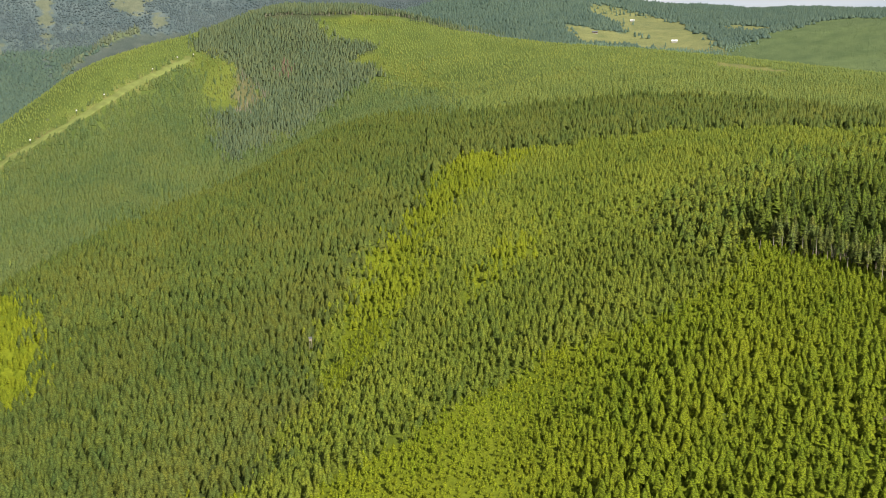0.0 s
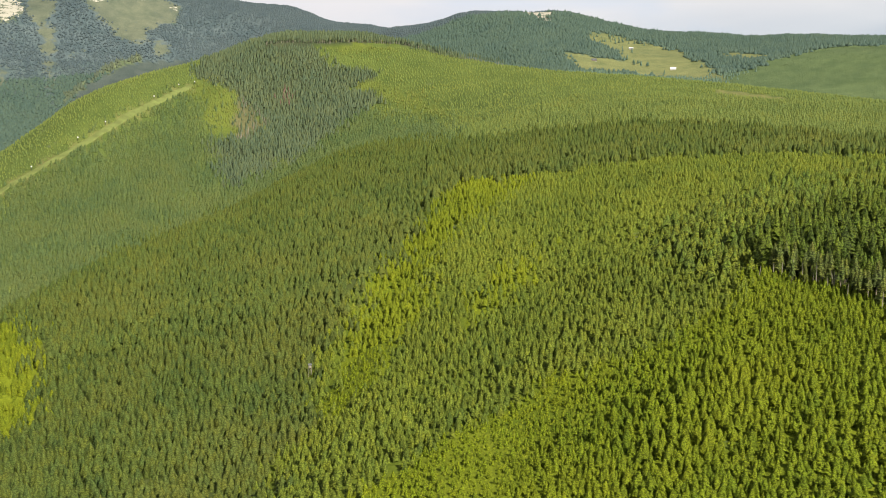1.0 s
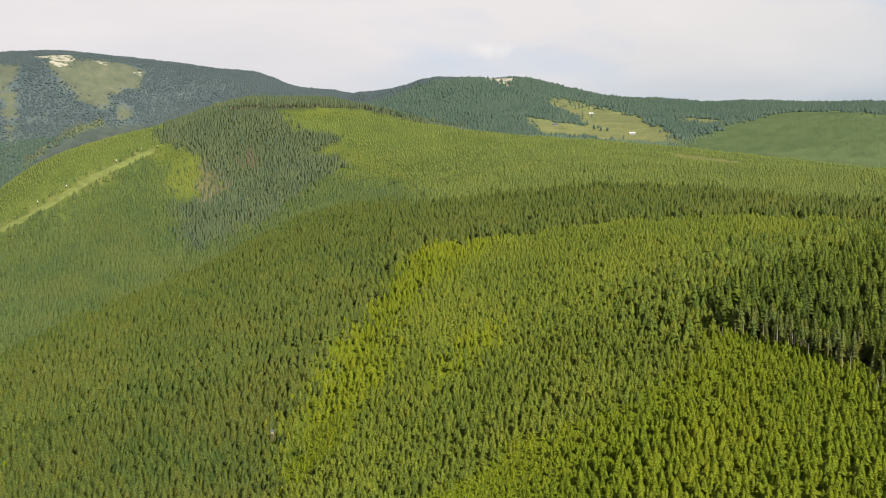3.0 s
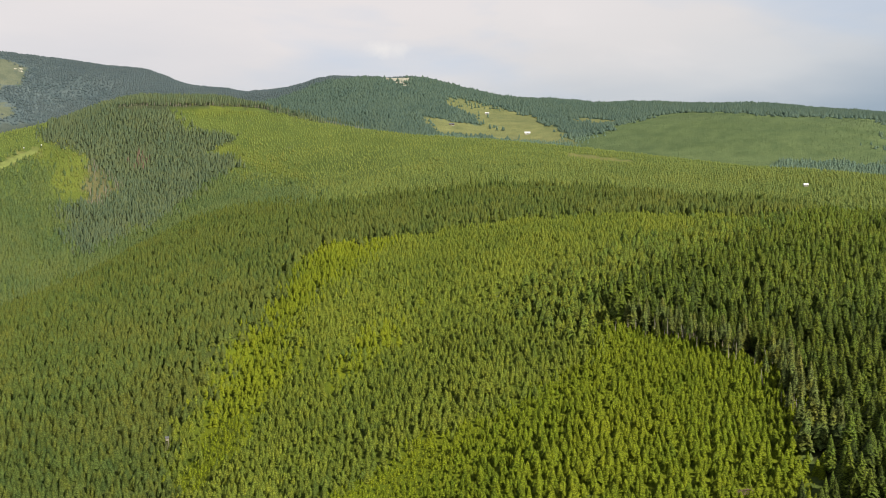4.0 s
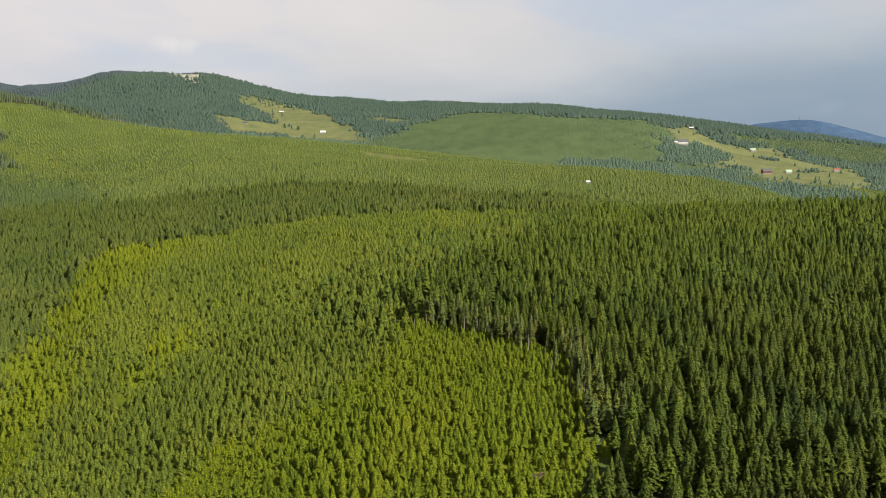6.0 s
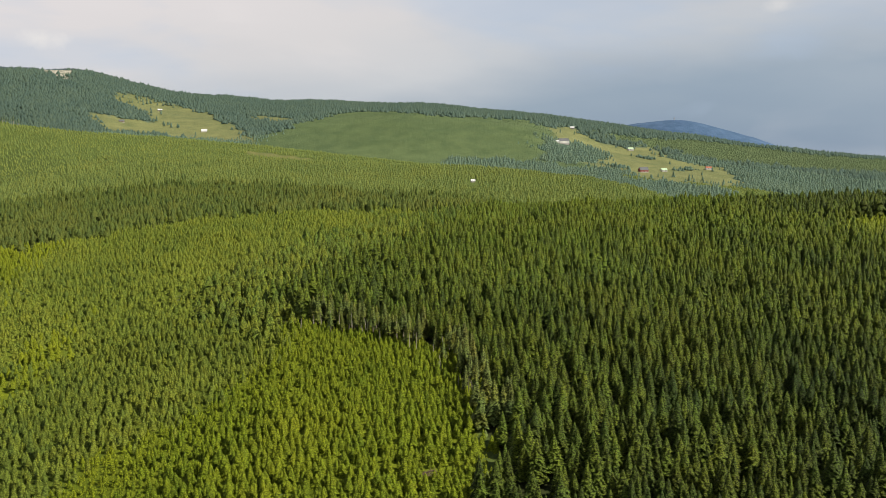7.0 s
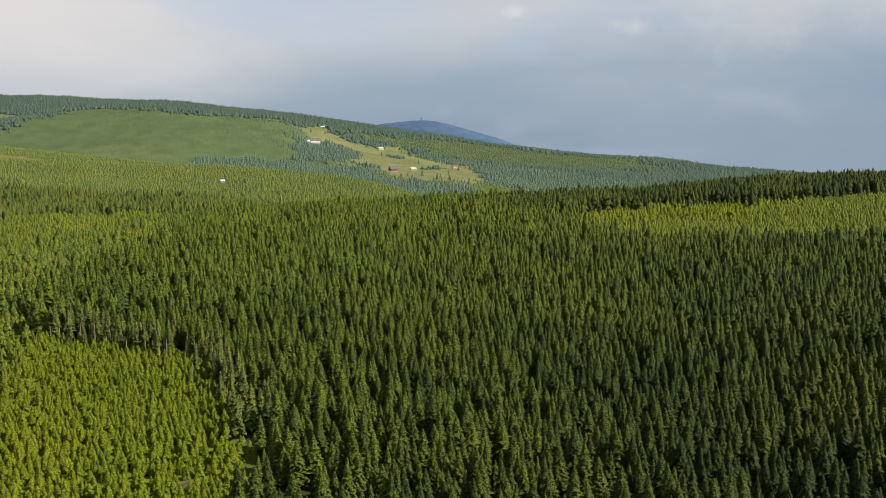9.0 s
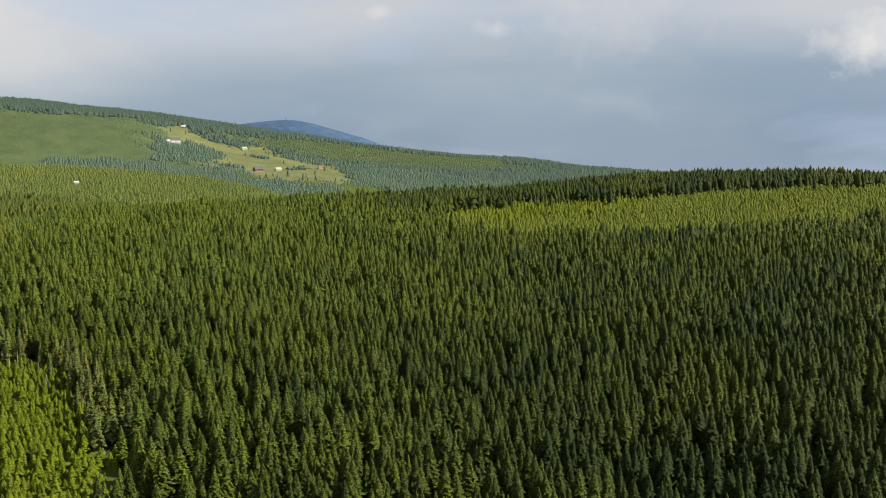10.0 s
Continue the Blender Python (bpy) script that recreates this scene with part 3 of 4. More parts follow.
# ---- spruces ----


def crown(tiers, points, seed, slim=0.17, skirt=0.12, taper=0.60, overlap=3.6):
    """A spruce crown one metre high: full, slightly drooping whorls of boughs, narrowing to the leader."""
    rng = np.random.RandomState(seed)
    verts, faces = [], []
    step = (1 - skirt) / tiers
    for i in range(tiers):
        low = skirt + (1 - skirt) * (i / tiers) ** 0.95
        top = 1.0 if i == tiers - 1 else min(0.985, low + step * overlap * rng.uniform(0.85, 1.15))
        reach = slim * ((1 - low) ** taper + 0.015) * rng.uniform(0.90, 1.10)
        c, n = len(verts), points * 2
        verts.append((rng.uniform(-.008, .008), rng.uniform(-.008, .008), top))
        turn = rng.uniform(0, math.tau)
        for j in range(n):
            a = turn + math.tau * (j + rng.uniform(-0.25, 0.25)) / n
            tip = j % 2 == 0
            d = reach * (rng.uniform(0.82, 1.28) if tip else rng.uniform(0.60, 0.86))
            verts.append((d * math.cos(a), d * math.sin(a), low + (0 if tip else (top - low) * 0.2) + min(step, 0.12) * rng.uniform(-.22, .22) - (0.04 if i == 0 and skirt < 0.02 else 0)))
        faces += [(c, c + 1 + j, c + 1 + (j + 1) % n) for j in range(n)]
    return np.array(verts), np.array(faces)


def trunk(thick, top, sides=4):
    ring = [(math.cos(math.tau * k / sides), math.sin(math.tau * k / sides)) for k in range(sides)]
    verts = [(thick * c, thick * s, 0) for c, s in ring] + [(thick * 0.5 * c, thick * 0.5 * s, top) for c, s in ring]
    faces = []
    for k in range(sides):
        j = (k + 1) % sides
        faces += [(k, j, sides + j), (k, sides + j, sides + k)]
    return np.array(verts), np.array(faces)


# no trees on the houses' own ground, on the camera's sightlines to them, or in the forest gaps
CLEARED = [(1479, 2102, 22), (1462, 2080, 16), (1448, 2062, 12), (1712, 2106, 18), (1695, 2085, 14), (1538, 1840, 22), (1522, 1821, 18), (1605, 1841, 16), (1591, 1826, 12),
           (1757, 1843, 16), (1740, 1826, 12), (1677, 2339, 14), (743, 1305, 11), (733, 1288, 11), (723, 1271, 8), (273, 450, 7.5), (360, 498, 7), (430, 199, 7), (408, 200, 7), (286, 498, 6), (527, 266, 6), (187, 365, 5), (193, 362, 4), (654, 2704, 20), (648, 2680, 16), (451, 2846, 14), (600, 3047, 14)]

# the old forest's edge along the camera's skyline, and the strip before it cleared to show the trunks
RIDGE_EDGE = []
for bearing in np.arange(-10.6, 3.6, 0.115):
    b, reach = radians(bearing), np.arange(1900, 2480, 5.0)
    lift = (height(reach * math.sin(b), reach * math.cos(b)) - HOVER) / reach
    at = 2205.0 if bearing < -4.6 else min(2205.0, reach[int(np.argmax(lift))] - 4)
    RIDGE_EDGE.append((at * math.sin(b), at * math.cos(b)))
    if len(RIDGE_EDGE) % 3 == 0:
        CLEARED += [((at - d) * math.sin(b), (at - d) * math.cos(b), 8.5) for d in (8, 20)]


RIM_B, RIM_R = np.arange(-30, 82, 0.5), np.arange(200, 4600, 20.0)
rim_b, rim_r = np.meshgrid(np.radians(RIM_B), RIM_R, indexing="ij")
RIM = np.maximum.accumulate(((height((rim_r * np.sin(rim_b)).ravel(), (rim_r * np.cos(rim_b)).ravel()) - EYE) / rim_r.ravel()).reshape(rim_r.shape), axis=1)


def hidden_depth(x, y):
    """How far a place lies below the camera's sight line, as a slope: hidden hollows are planted thinly."""
    r, b = np.hypot(x, y), np.degrees(np.arctan2(x, y))
    i = np.clip(np.searchsorted(RIM_B, b), 0, len(RIM_B) - 1)
    j = np.clip(np.searchsorted(RIM_R, r) - 2, 0, len(RIM_R) - 1)
    return np.where(r > 500, RIM[i, j] - (height(x, y) + 14 - EYE) / r, 0)


def scatter(kind, spacing, near, far, seed, gap=0.08, fan_from=-28.0, fan_to=78.0):
    """Jittered places of one kind of growth within a ring and fan of the plan."""
    rng = np.random.RandomState(seed)
    n = int(2 * far / spacing)
    x = (np.arange(n) - n / 2) * spacing
    y = np.arange(int(-0.2 * far / spacing), int(far / spacing)) * spacing
    x, y = [v.ravel() for v in np.meshgrid(x, y)]
    r, b = np.hypot(x, y), np.degrees(np.arctan2(x, y))
    keep = (r > near) & (r < far) & (b > fan_from) & (b < fan_to)
    x, y = x[keep], y[keep]
    x, y = x + rng.uniform(-.45, .45, len(x)) * spacing, y + rng.uniform(-.45, .45, len(x)) * spacing
    free = np.ones(len(x), bool)
    for hx, hy, clear_of in CLEARED:
        free &= np.hypot(x - hx, y - hy) > clear_of
    x, y = x[free], y[free]
    thin = gap + 0.10 * (ripple(x, y, 60, seed) > 0.8) + 0.8 * (hidden_depth(x, y) > 0.008)
    keep = (growth_at(x, y, rng) == kind) & (rng.rand(len(x)) > thin)
    return x[keep], y[keep]


FINE = [crown(17, 7, s, 0.262, 0.10, 0.88, 2.7) for s in range(6)]
MID = [crown(9, 4, 20 + s, 0.268, 0.06, 0.88, 2.4) for s in range(5)]
ROUGH = [crown(4, 3, 40 + s, 0.30, 0.0, 0.88, 2.2) for s in range(6)]
TINY = [crown(2, 3, 60 + s, 0.40, 0.0, 0.9, 1.6) for s in range(5)]
BUSHY = [crown(8, 5, 80 + s, 0.385, 0.0, 0.86, 2.7) for s in range(6)]
BUSH_MID = [crown(4, 3, 100 + s, 0.40, 0.0, 0.88, 2.4) for s in range(5)]
SQUAT = [crown(8, 5, 220 + s, 0.375, 0.0, 0.86, 2.7) for s in range(6)]
SQUAT_FAR = [crown(3, 4, 230 + s, 0.43, 0.0, 0.9, 2.0) for s in range(5)]
STUB = [crown(1, 3, 120 + s, 0.36, 0.0) for s in range(4)]
CANOPY = [crown(1, 3, 150 + s, 0.52, 0.0, 0.9) for s in range(5)]
CANOPY_NEAR = [crown(2, 3, 155 + s, 0.46, 0.0, 0.9, 1.6) for s in range(5)]
LOW = [crown(1, 3, 130 + s, 0.75, 0.0) for s in range(4)]
POST = trunk(0.011, 0.9, 5)


def grown(places, tall, seed, spread=0.17, swell=0.10):
    """Size, girth, turn and tone of each tree of a stand."""
    rng = np.random.RandomState(seed)
    x, y = places
    n = len(x)
    size = tall * rng.normal(1, spread, n).clip(0.55, 1.4) * (1 + swell * ripple(x, y, 130, seed + 1))
    return dict(x=x, y=y, z=height(x, y) - 0.4, size=size, wide=size * rng.uniform(0.82, 1.25, n), turn=rng.uniform(0, math.tau, n),
                tone=(rng.beta(1.4, 1.5, n) + 0.15 * ripple(x, y, 40, seed + 2) + 0.15 * ripple(x, y, 260, seed + 3)).clip(0, 1), pick=rng.rand(n))


def shade_by_place(trees):
    """Shade put into the tone: darker low down and rightwards, lighter towards the ridge."""
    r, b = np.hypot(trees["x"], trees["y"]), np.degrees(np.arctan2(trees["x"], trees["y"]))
    brighter = 0.42 * np.clip((r - 510) / 380, -0.15, 1) - 0.50 * np.clip((b - 36) / 26, 0, 1) - 0.55 * np.clip((r - 1080) / 120, 0, 1) * np.clip((b - 44) / 4, 0, 1)
    trees["tone"] = (trees["tone"] * 0.9 + 0.03 + brighter).clip(0, 1.25)
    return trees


def choose(trees, which):
    return {k: v[which] for k, v in trees.items()}


def stand(name, trees, material, forms, label):
    """Many trees joined into one stand."""
    vs, fs, ts, base = [], [], [], 0
    pick = (trees["pick"] * len(forms)).astype(int)
    for k, (fv, ff) in enumerate(forms):
        t = choose(trees, pick == k)
        n = len(t["x"])
        if not n:
            continue
        c, s = np.cos(t["turn"])[:, None], np.sin(t["turn"])[:, None]
        w = t["wide"][:, None]
        px = (fv[:, 0] * c - fv[:, 1] * s) * w + t["x"][:, None]
        py = (fv[:, 0] * s + fv[:, 1] * c) * w + t["y"][:, None]
        pz = fv[:, 2] * t["size"][:, None] + t["z"][:, None]
        vs.append(np.stack([px, py, pz], -1).reshape(-1, 3))
        fs.append((ff[None] + (np.arange(n) * len(fv))[:, None, None] + base).reshape(-1, 3))
        ts.append(np.repeat(t["tone"], len(fv)))
        base += n * len(fv)
    ob = new(name, mesh_from(name, np.concatenate(vs), np.concatenate(fs), material, True, tone=np.concatenate(ts)))
    return tagged(ob, label, "trees", kind="stuff")


def tree_thing(name, form, post, needles, bark, label, group):
    """One spruce of one metre: an Empty with trunk and crown under it."""
    tree = tagged(new(name), label, "tree", group)
    fv, ff = form
    for part_name, (v, f), m in (("crown", form, needles), ("trunk", post, bark)):
        part_ob = new(part_name, mesh_from(part_name, v, f, m, True, tone=np.full(len(v), 0.5)))
        part_ob.parent = tree
    return tree


def single_trees(name, trees, forms, needles, label, group, post=POST, bark=BARK):
    """The same as separate trees, each with its trunk and crown."""
    base = {}
    tones = (0.15, 0.4, 0.6, 0.85)
    for i in range(len(trees["x"])):
        k = int(trees["pick"][i] * len(forms))
        q = min(3, int(trees["tone"][i] * 4))
        s, w = trees["size"][i], trees["wide"][i]
        m = pose(trees["x"][i], trees["y"][i], trees["z"][i], 0, 0, math.degrees(trees["turn"][i]))
        if (k, q) not in base:
            ob = tree_thing(name, forms[k], post, needles, bark, label, group)
            for kid in ob.children:
                kid.data.attributes["tone"].data.foreach_set("value", np.full(len(kid.data.vertices), tones[q], np.float32))
            ob.matrix_basis = m
            base[k, q] = ob
        else:
            ob = copy_thing(base[k, q], m)
        ob.scale = (w, w, s)


def nearest(trees, count, x, y):
    """Splits off the trees closest to a place of the plan."""
    order = np.argsort(np.hypot(trees["x"] - x, trees["y"] - y))
    return choose(trees, order[:count]), choose(trees, order[count:])


MATURE_LABEL = "dense dark green mature spruce forest on the slope"
front = shade_by_place(grown(scatter(MATURE, 7.6, 330, 640, 1, 0.07), 19.0, 1, 0.14))
# along the clearing the trunks stand bare to half their height
EDGE = [(204, 600), (236, 567), (250, 525), (259, 490), (244, 434), (226, 385)]
gap_to_edge = np.full(len(front["x"]), 1e9)
for (ax, ay), (bx, by) in zip(EDGE, EDGE[1:]):
    along_edge = np.clip(((front["x"] - ax) * (bx - ax) + (front["y"] - ay) * (by - ay)) / ((bx - ax) ** 2 + (by - ay) ** 2), 0, 1)
    gap_to_edge = np.minimum(gap_to_edge, np.hypot(front["x"] - ax - along_edge * (bx - ax), front["y"] - ay - along_edge * (by - ay)))
rim, front = choose(front, gap_to_edge < 13), choose(front, gap_to_edge >= 13)
HIGH = [crown(11, 6, 160 + s, 0.235, (0.34, 0.10, 0.26, 0.08)[s], 0.82, 2.4) for s in range(4)]
single_trees("edge_spruce", rim, HIGH, NEEDLES["rim"], "tall spruce with bare pale lower trunk at the forest edge", "spruces of the forest edge", trunk(0.018, 0.9, 6))
rng_edge = np.random.RandomState(91)
shrubs = []
for (ax, ay), (bx, by) in zip(EDGE, EDGE[1:]):
    reach = math.hypot(bx - ax, by - ay)
    for k in range(int(reach * 1.5)):
        f, off = rng_edge.rand(), rng_edge.normal(0, 5.5)
        shrubs.append((ax + (bx - ax) * f + off * (by - ay) / reach, ay + (by - ay) * f - off * (bx - ax) / reach))
shrubs = np.array(shrubs)
stand("edge_undergrowth", grown((shrubs[:, 0], shrubs[:, 1]), 4.2, 92, 0.3), NEEDLES["young"], BUSHY, "bright green young spruces and bushes under the forest edge")
singles, front = nearest(front, 280, 270, 330)
single_trees("spruce_tree", singles, FINE, NEEDLES["mature"], "tall dark green spruce in the mature forest", "spruces of the mature forest")
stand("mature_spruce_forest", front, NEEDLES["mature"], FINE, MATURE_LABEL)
middle = shade_by_place(grown(scatter(MATURE, 7.3, 640, 960, 2, 0.06), 18.0, 2, 0.14))
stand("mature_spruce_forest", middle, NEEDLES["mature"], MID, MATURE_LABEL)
for belt in (front, middle):
    tagged(stand("spruce_trunks", belt, BARK, [POST], "grey-brown bare lower trunks of the mature spruces"), category="trunks")
stand("mature_spruce_forest", shade_by_place(grown(scatter(MATURE, 7.2, 960, 2450, 3), 17.0, 3, 0.14)), NEEDLES["mature"], ROUGH, MATURE_LABEL)
OLD_LABEL = "dense olive green spruce forest on the valley side"
stand("valley_spruce_forest", grown(scatter(OLD, 4.5, 330, 540, 4), 7.6, 4), NEEDLES["old"], SQUAT, OLD_LABEL)
stand("valley_spruce_forest", grown(scatter(OLD, 4.5, 540, 760, 23, 0.08, -28, -1), 8.0, 23), NEEDLES["old"], SQUAT, OLD_LABEL)
SLIM = [crown(4, 3, 200 + s, 0.27, 0.03, 0.85, 2.6) for s in range(5)]
LOOSE = [crown(4, 4, 180 + s, 0.335, 0.0, 0.88, 2.6) for s in range(5)]
stand("valley_spruce_forest", grown(scatter(OLD, 4.8, 760, 1150, 5, 0.08, -28, -1), 10.5, 5), NEEDLES["old"], LOOSE, OLD_LABEL)
stand("valley_spruce_forest", grown(scatter(OLD, 5.2, 1150, 2300, 20, 0.08, -28, -1), 10.5, 20), NEEDLES["old"], ROUGH, OLD_LABEL)
stand("valley_spruce_forest", grown(scatter(OLD, 5.6, 760, 1250, 21, 0.10, -1, 45), 11.5, 21), NEEDLES["old"], LOOSE, OLD_LABEL)
stand("valley_spruce_forest", grown(scatter(OLD, 5.6, 1250, 2300, 22, 0.10, -1, 45), 11.5, 22), NEEDLES["old"], ROUGH, OLD_LABEL)
YOUNG_LABEL = "bright yellow-green young spruces with grass between them"
small = grown(scatter(YOUNG, 3.8, 250, 660, 6, 0.12), 6.4, 6, 0.22, 0.18)
eastward = np.degrees(np.arctan2(small["x"], small["y"]))
low_trees = (1 - 0.22 * np.clip((np.hypot(small["x"], small["y"]) - 440) / 120, 0, 1)) * np.clip(0.55 + 0.45 * (eastward - 3) / 10, 0.55, 1)
small["tone"] = (small["tone"] + 0.45 * np.clip((9 - eastward) / 8, 0, 1)).clip(0, 1.25)
small["size"], small["wide"] = small["size"] * low_trees, small["wide"] * low_trees
singles, small = nearest(small, 280, 120, 340)
single_trees("young_spruce", singles, BUSHY, NEEDLES["young"], "bright green bushy young spruce in the grassy clearing", "young spruces of the clearing")
stand("young_spruce_stand", small, NEEDLES["young"], BUSHY, YOUNG_LABEL)
stand("young_spruce_stand", grown(scatter(YOUNG, 4.5, 660, 2300, 7, 0.2), 6.8, 7, 0.2), NEEDLES["brighter"], BUSH_MID, YOUNG_LABEL)
tussocks = grown(scatter(YOUNG, 2.6, 270, 620, 61, 0.2), 1.7, 61, 0.3)
tussocks["wide"] *= 1.5
stand("bilberry_and_grass", tussocks, NEEDLES["brighter"], STUB, "bright green bilberry bushes and grass tussocks in the clearing")
POLE_LABEL = "medium green half-grown spruce stand"
stand("half_grown_spruce_stand", grown(scatter(POLE, 4.0, 250, 700, 8), 5.8, 8), NEEDLES["pole"], SQUAT, POLE_LABEL)
pole_far = grown(scatter(POLE, 4.5, 700, 2000, 9), 5.5, 9)
pole_far["tone"] = (pole_far["tone"] + 0.5 * (pole_far["x"] > 780)).clip(0, 1.4)
stand("half_grown_spruce_stand", pole_far, NEEDLES["pole"], SQUAT_FAR, POLE_LABEL)
RIDGE_LABEL = "light green young spruces covering the long ridge"
stand("ridge_spruce_stand", grown(scatter(PLATEAU, 7.0, 30, 480, 19, 0.2, -180, 180), 6, 19, 0.25), NEEDLES["plateau"], TINY, "loose young spruces on the slope below the drone")
stand("ridge_spruce_stand", grown(scatter(PLATEAU, 5.4, 500, 1650, 10, 0.10), 6.0, 10, 0.2), NEEDLES["plateau"], TINY, RIDGE_LABEL)
stand("ridge_spruce_stand", grown(scatter(PLATEAU, 5.8, 1650, 2330, 11, 0.08), 4.6, 11, 0.2), NEEDLES["plateau"], STUB, RIDGE_LABEL)
stand("distant_forest", grown(scatter(FAR, 8.2, 2700, 3560, 12, 0.04), 11.0, 12, 0.2), NEEDLES["ridge"], CANOPY, "dark forest on the far hills, blue-green with painted haze")
stand("distant_forest", grown(scatter(FAR, 6.4, 1900, 2700, 17, 0.06), 8.5, 17, 0.22), NEEDLES["far"], CANOPY_NEAR, "forest below the village meadow, blue-green with painted haze")
stand("hillside_bushes", grown(scatter(SHRUB, 7.5, 2300, 3500, 18, 0.15, 38.5, 78), 4, 18, 0.25), NEEDLES["shrub"], CANOPY, "young forest on the hillside above the village")
stand("hillside_bushes", grown(scatter(SHRUB, 7.0, 1900, 3600, 15, 0.2), 2.4, 15, 0.3), NEEDLES["shrub"], CANOPY, "scattered green bushes and small spruces on the grassy hill")
stand("flank_spruce_stand", grown(scatter(FLANK, 5.2, 1000, 2100, 51, 0.08), 8.0, 51, 0.2), NEEDLES["flank"], TINY, "medium green spruces on the steep flank below the ski run")
stand("light_spruce_stand", grown(scatter(LIGHT, 5.4, 1000, 2300, 52, 0.15), 5.5, 52, 0.25), NEEDLES["light"], STUB, "yellow-green young spruces with grass on the ridge")
stand("mountain_forest", grown(scatter(FAR, 8.8, 3560, 4320, 53, 0.04, -28, 8), 6.0, 53, 0.25), NEEDLES["mountain"], LOW, "forest on the high mountain, blue-grey with painted haze")
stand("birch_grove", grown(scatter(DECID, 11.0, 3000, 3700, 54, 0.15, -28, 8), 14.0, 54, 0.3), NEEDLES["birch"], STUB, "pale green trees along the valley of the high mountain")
stand("hilltop_forest", grown(scatter(HILLWOOD, 5.2, 1500, 2450, 16), 10.5, 16), NEEDLES["hill"], SLIM, "spruce forest on the rounded hilltop, greyed by painted haze")
stand("half_grown_spruce_stand", grown(scatter(BLEND, 5.4, 400, 1400, 24), 12.5, 24), NEEDLES["blend"], LOOSE, "dark green spruces between the old and the half-grown stand")


stand("scar_spruces", grown(scatter(BRUSH, 6.0, 1500, 2300, 25, 0.45), 8, 25, 0.3), NEEDLES["hill"], SLIM, "thin grey-green spruces among dead trunks")


# old spruces with bare pale trunks along the ridge
row_rng = np.random.RandomState(5)
ridge_x, ridge_y = np.array(RIDGE_EDGE).T
ridge_row = grown((ridge_x + row_rng.uniform(-1.5, 1.5, len(ridge_x)), ridge_y + row_rng.uniform(-3, 4, len(ridge_x))), 16, 41, 0.15)
TALL = [crown(5, 4, 240 + s, 0.20, 0.42, 0.8, 2.4) for s in range(4)]
single_trees("ridge_spruce", ridge_row, TALL, NEEDLES["hill"], "old spruce with bare pale trunk on the ridge", "spruces of the ridge", trunk(0.024, 0.9, 5), PALE_BARK)

# ---- houses ----
WHITE_WALL = plain("lime_wash", (0.78, 0.76, 0.70), 0.85, 0.08, 0.6)
RED_WALL = plain("red_brown_boards", (0.30, 0.105, 0.095), 0.8, 0.2, 1.2)
BROWN_WALL = plain("weathered_boards", (0.12, 0.08, 0.055), 0.85, 0.25, 1.2)
GREY_ROOF = plain("grey_roof_sheets", (0.13, 0.135, 0.14), 0.7, 0.15, 0.7)
GREEN_ROOF = plain("pale_green_roof_sheets", (0.42, 0.55, 0.36), 0.6, 0.12, 0.7)
RED_ROOF = plain("rusty_roof_sheets", (0.36, 0.13, 0.08), 0.7, 0.2, 0.7)
WHITE_ROOF = plain("pale_roof_sheets", (0.74, 0.75, 0.76), 0.5, 0.06, 0.7)
STONE = plain("field_stone", (0.36, 0.34, 0.31), 0.9, 0.3, 1.5)
PAINT = plain("window_paint", (0.75, 0.74, 0.70), 0.5, 0.05)
GLASS, glass_tree, glass_bsdf = surface("window_glass", 0.05, 0.6)
glass_bsdf.inputs["Base Color"].default_value = (0.02, 0.025, 0.03, 1)
DARK_IRON = plain("dark_iron", (0.06, 0.06, 0.065), 0.5)


def box(bm, x0, x1, y0, y1, z0, z1, chamfer=0.0):
    v = [bm.verts.new((x, y, z)) for z in (z0, z1) for x, y in ((x0, y0), (x1, y0), (x1, y1), (x0, y1))]
    fs = [bm.faces.new([v[i] for i in f]) for f in ((3, 2, 1, 0), (4, 5, 6, 7), (0, 1, 5, 4), (1, 2, 6, 5), (2, 3, 7, 6), (3, 0, 4, 7))]
    if chamfer:
        bmesh.ops.bevel(bm, geom=list({e for f in fs for e in f.edges}), offset=chamfer, segments=1, affect="EDGES")


def part(name, bm, material, parent, label=""):
    """Links a bmesh as one mesh object under a thing or a part."""
    me = bpy.data.meshes.new(name)
    bm.to_mesh(me)
    bm.free()
    me.materials.append(material)
    ob = new(name, me)
    ob.parent = parent
    return tagged(ob, label)


def slab(bm, corners, thick):
    """A flat board from four corners, thickened downwards."""
    top = [bm.verts.new(c) for c in corners]
    low = [bm.verts.new((c[0], c[1], c[2] - thick)) for c in corners]
    bm.faces.new(top)
    bm.faces.new(low[::-1])
    for i in range(4):
        j = (i + 1) % 4
        bm.faces.new((top[j], top[i], low[i], low[j]))


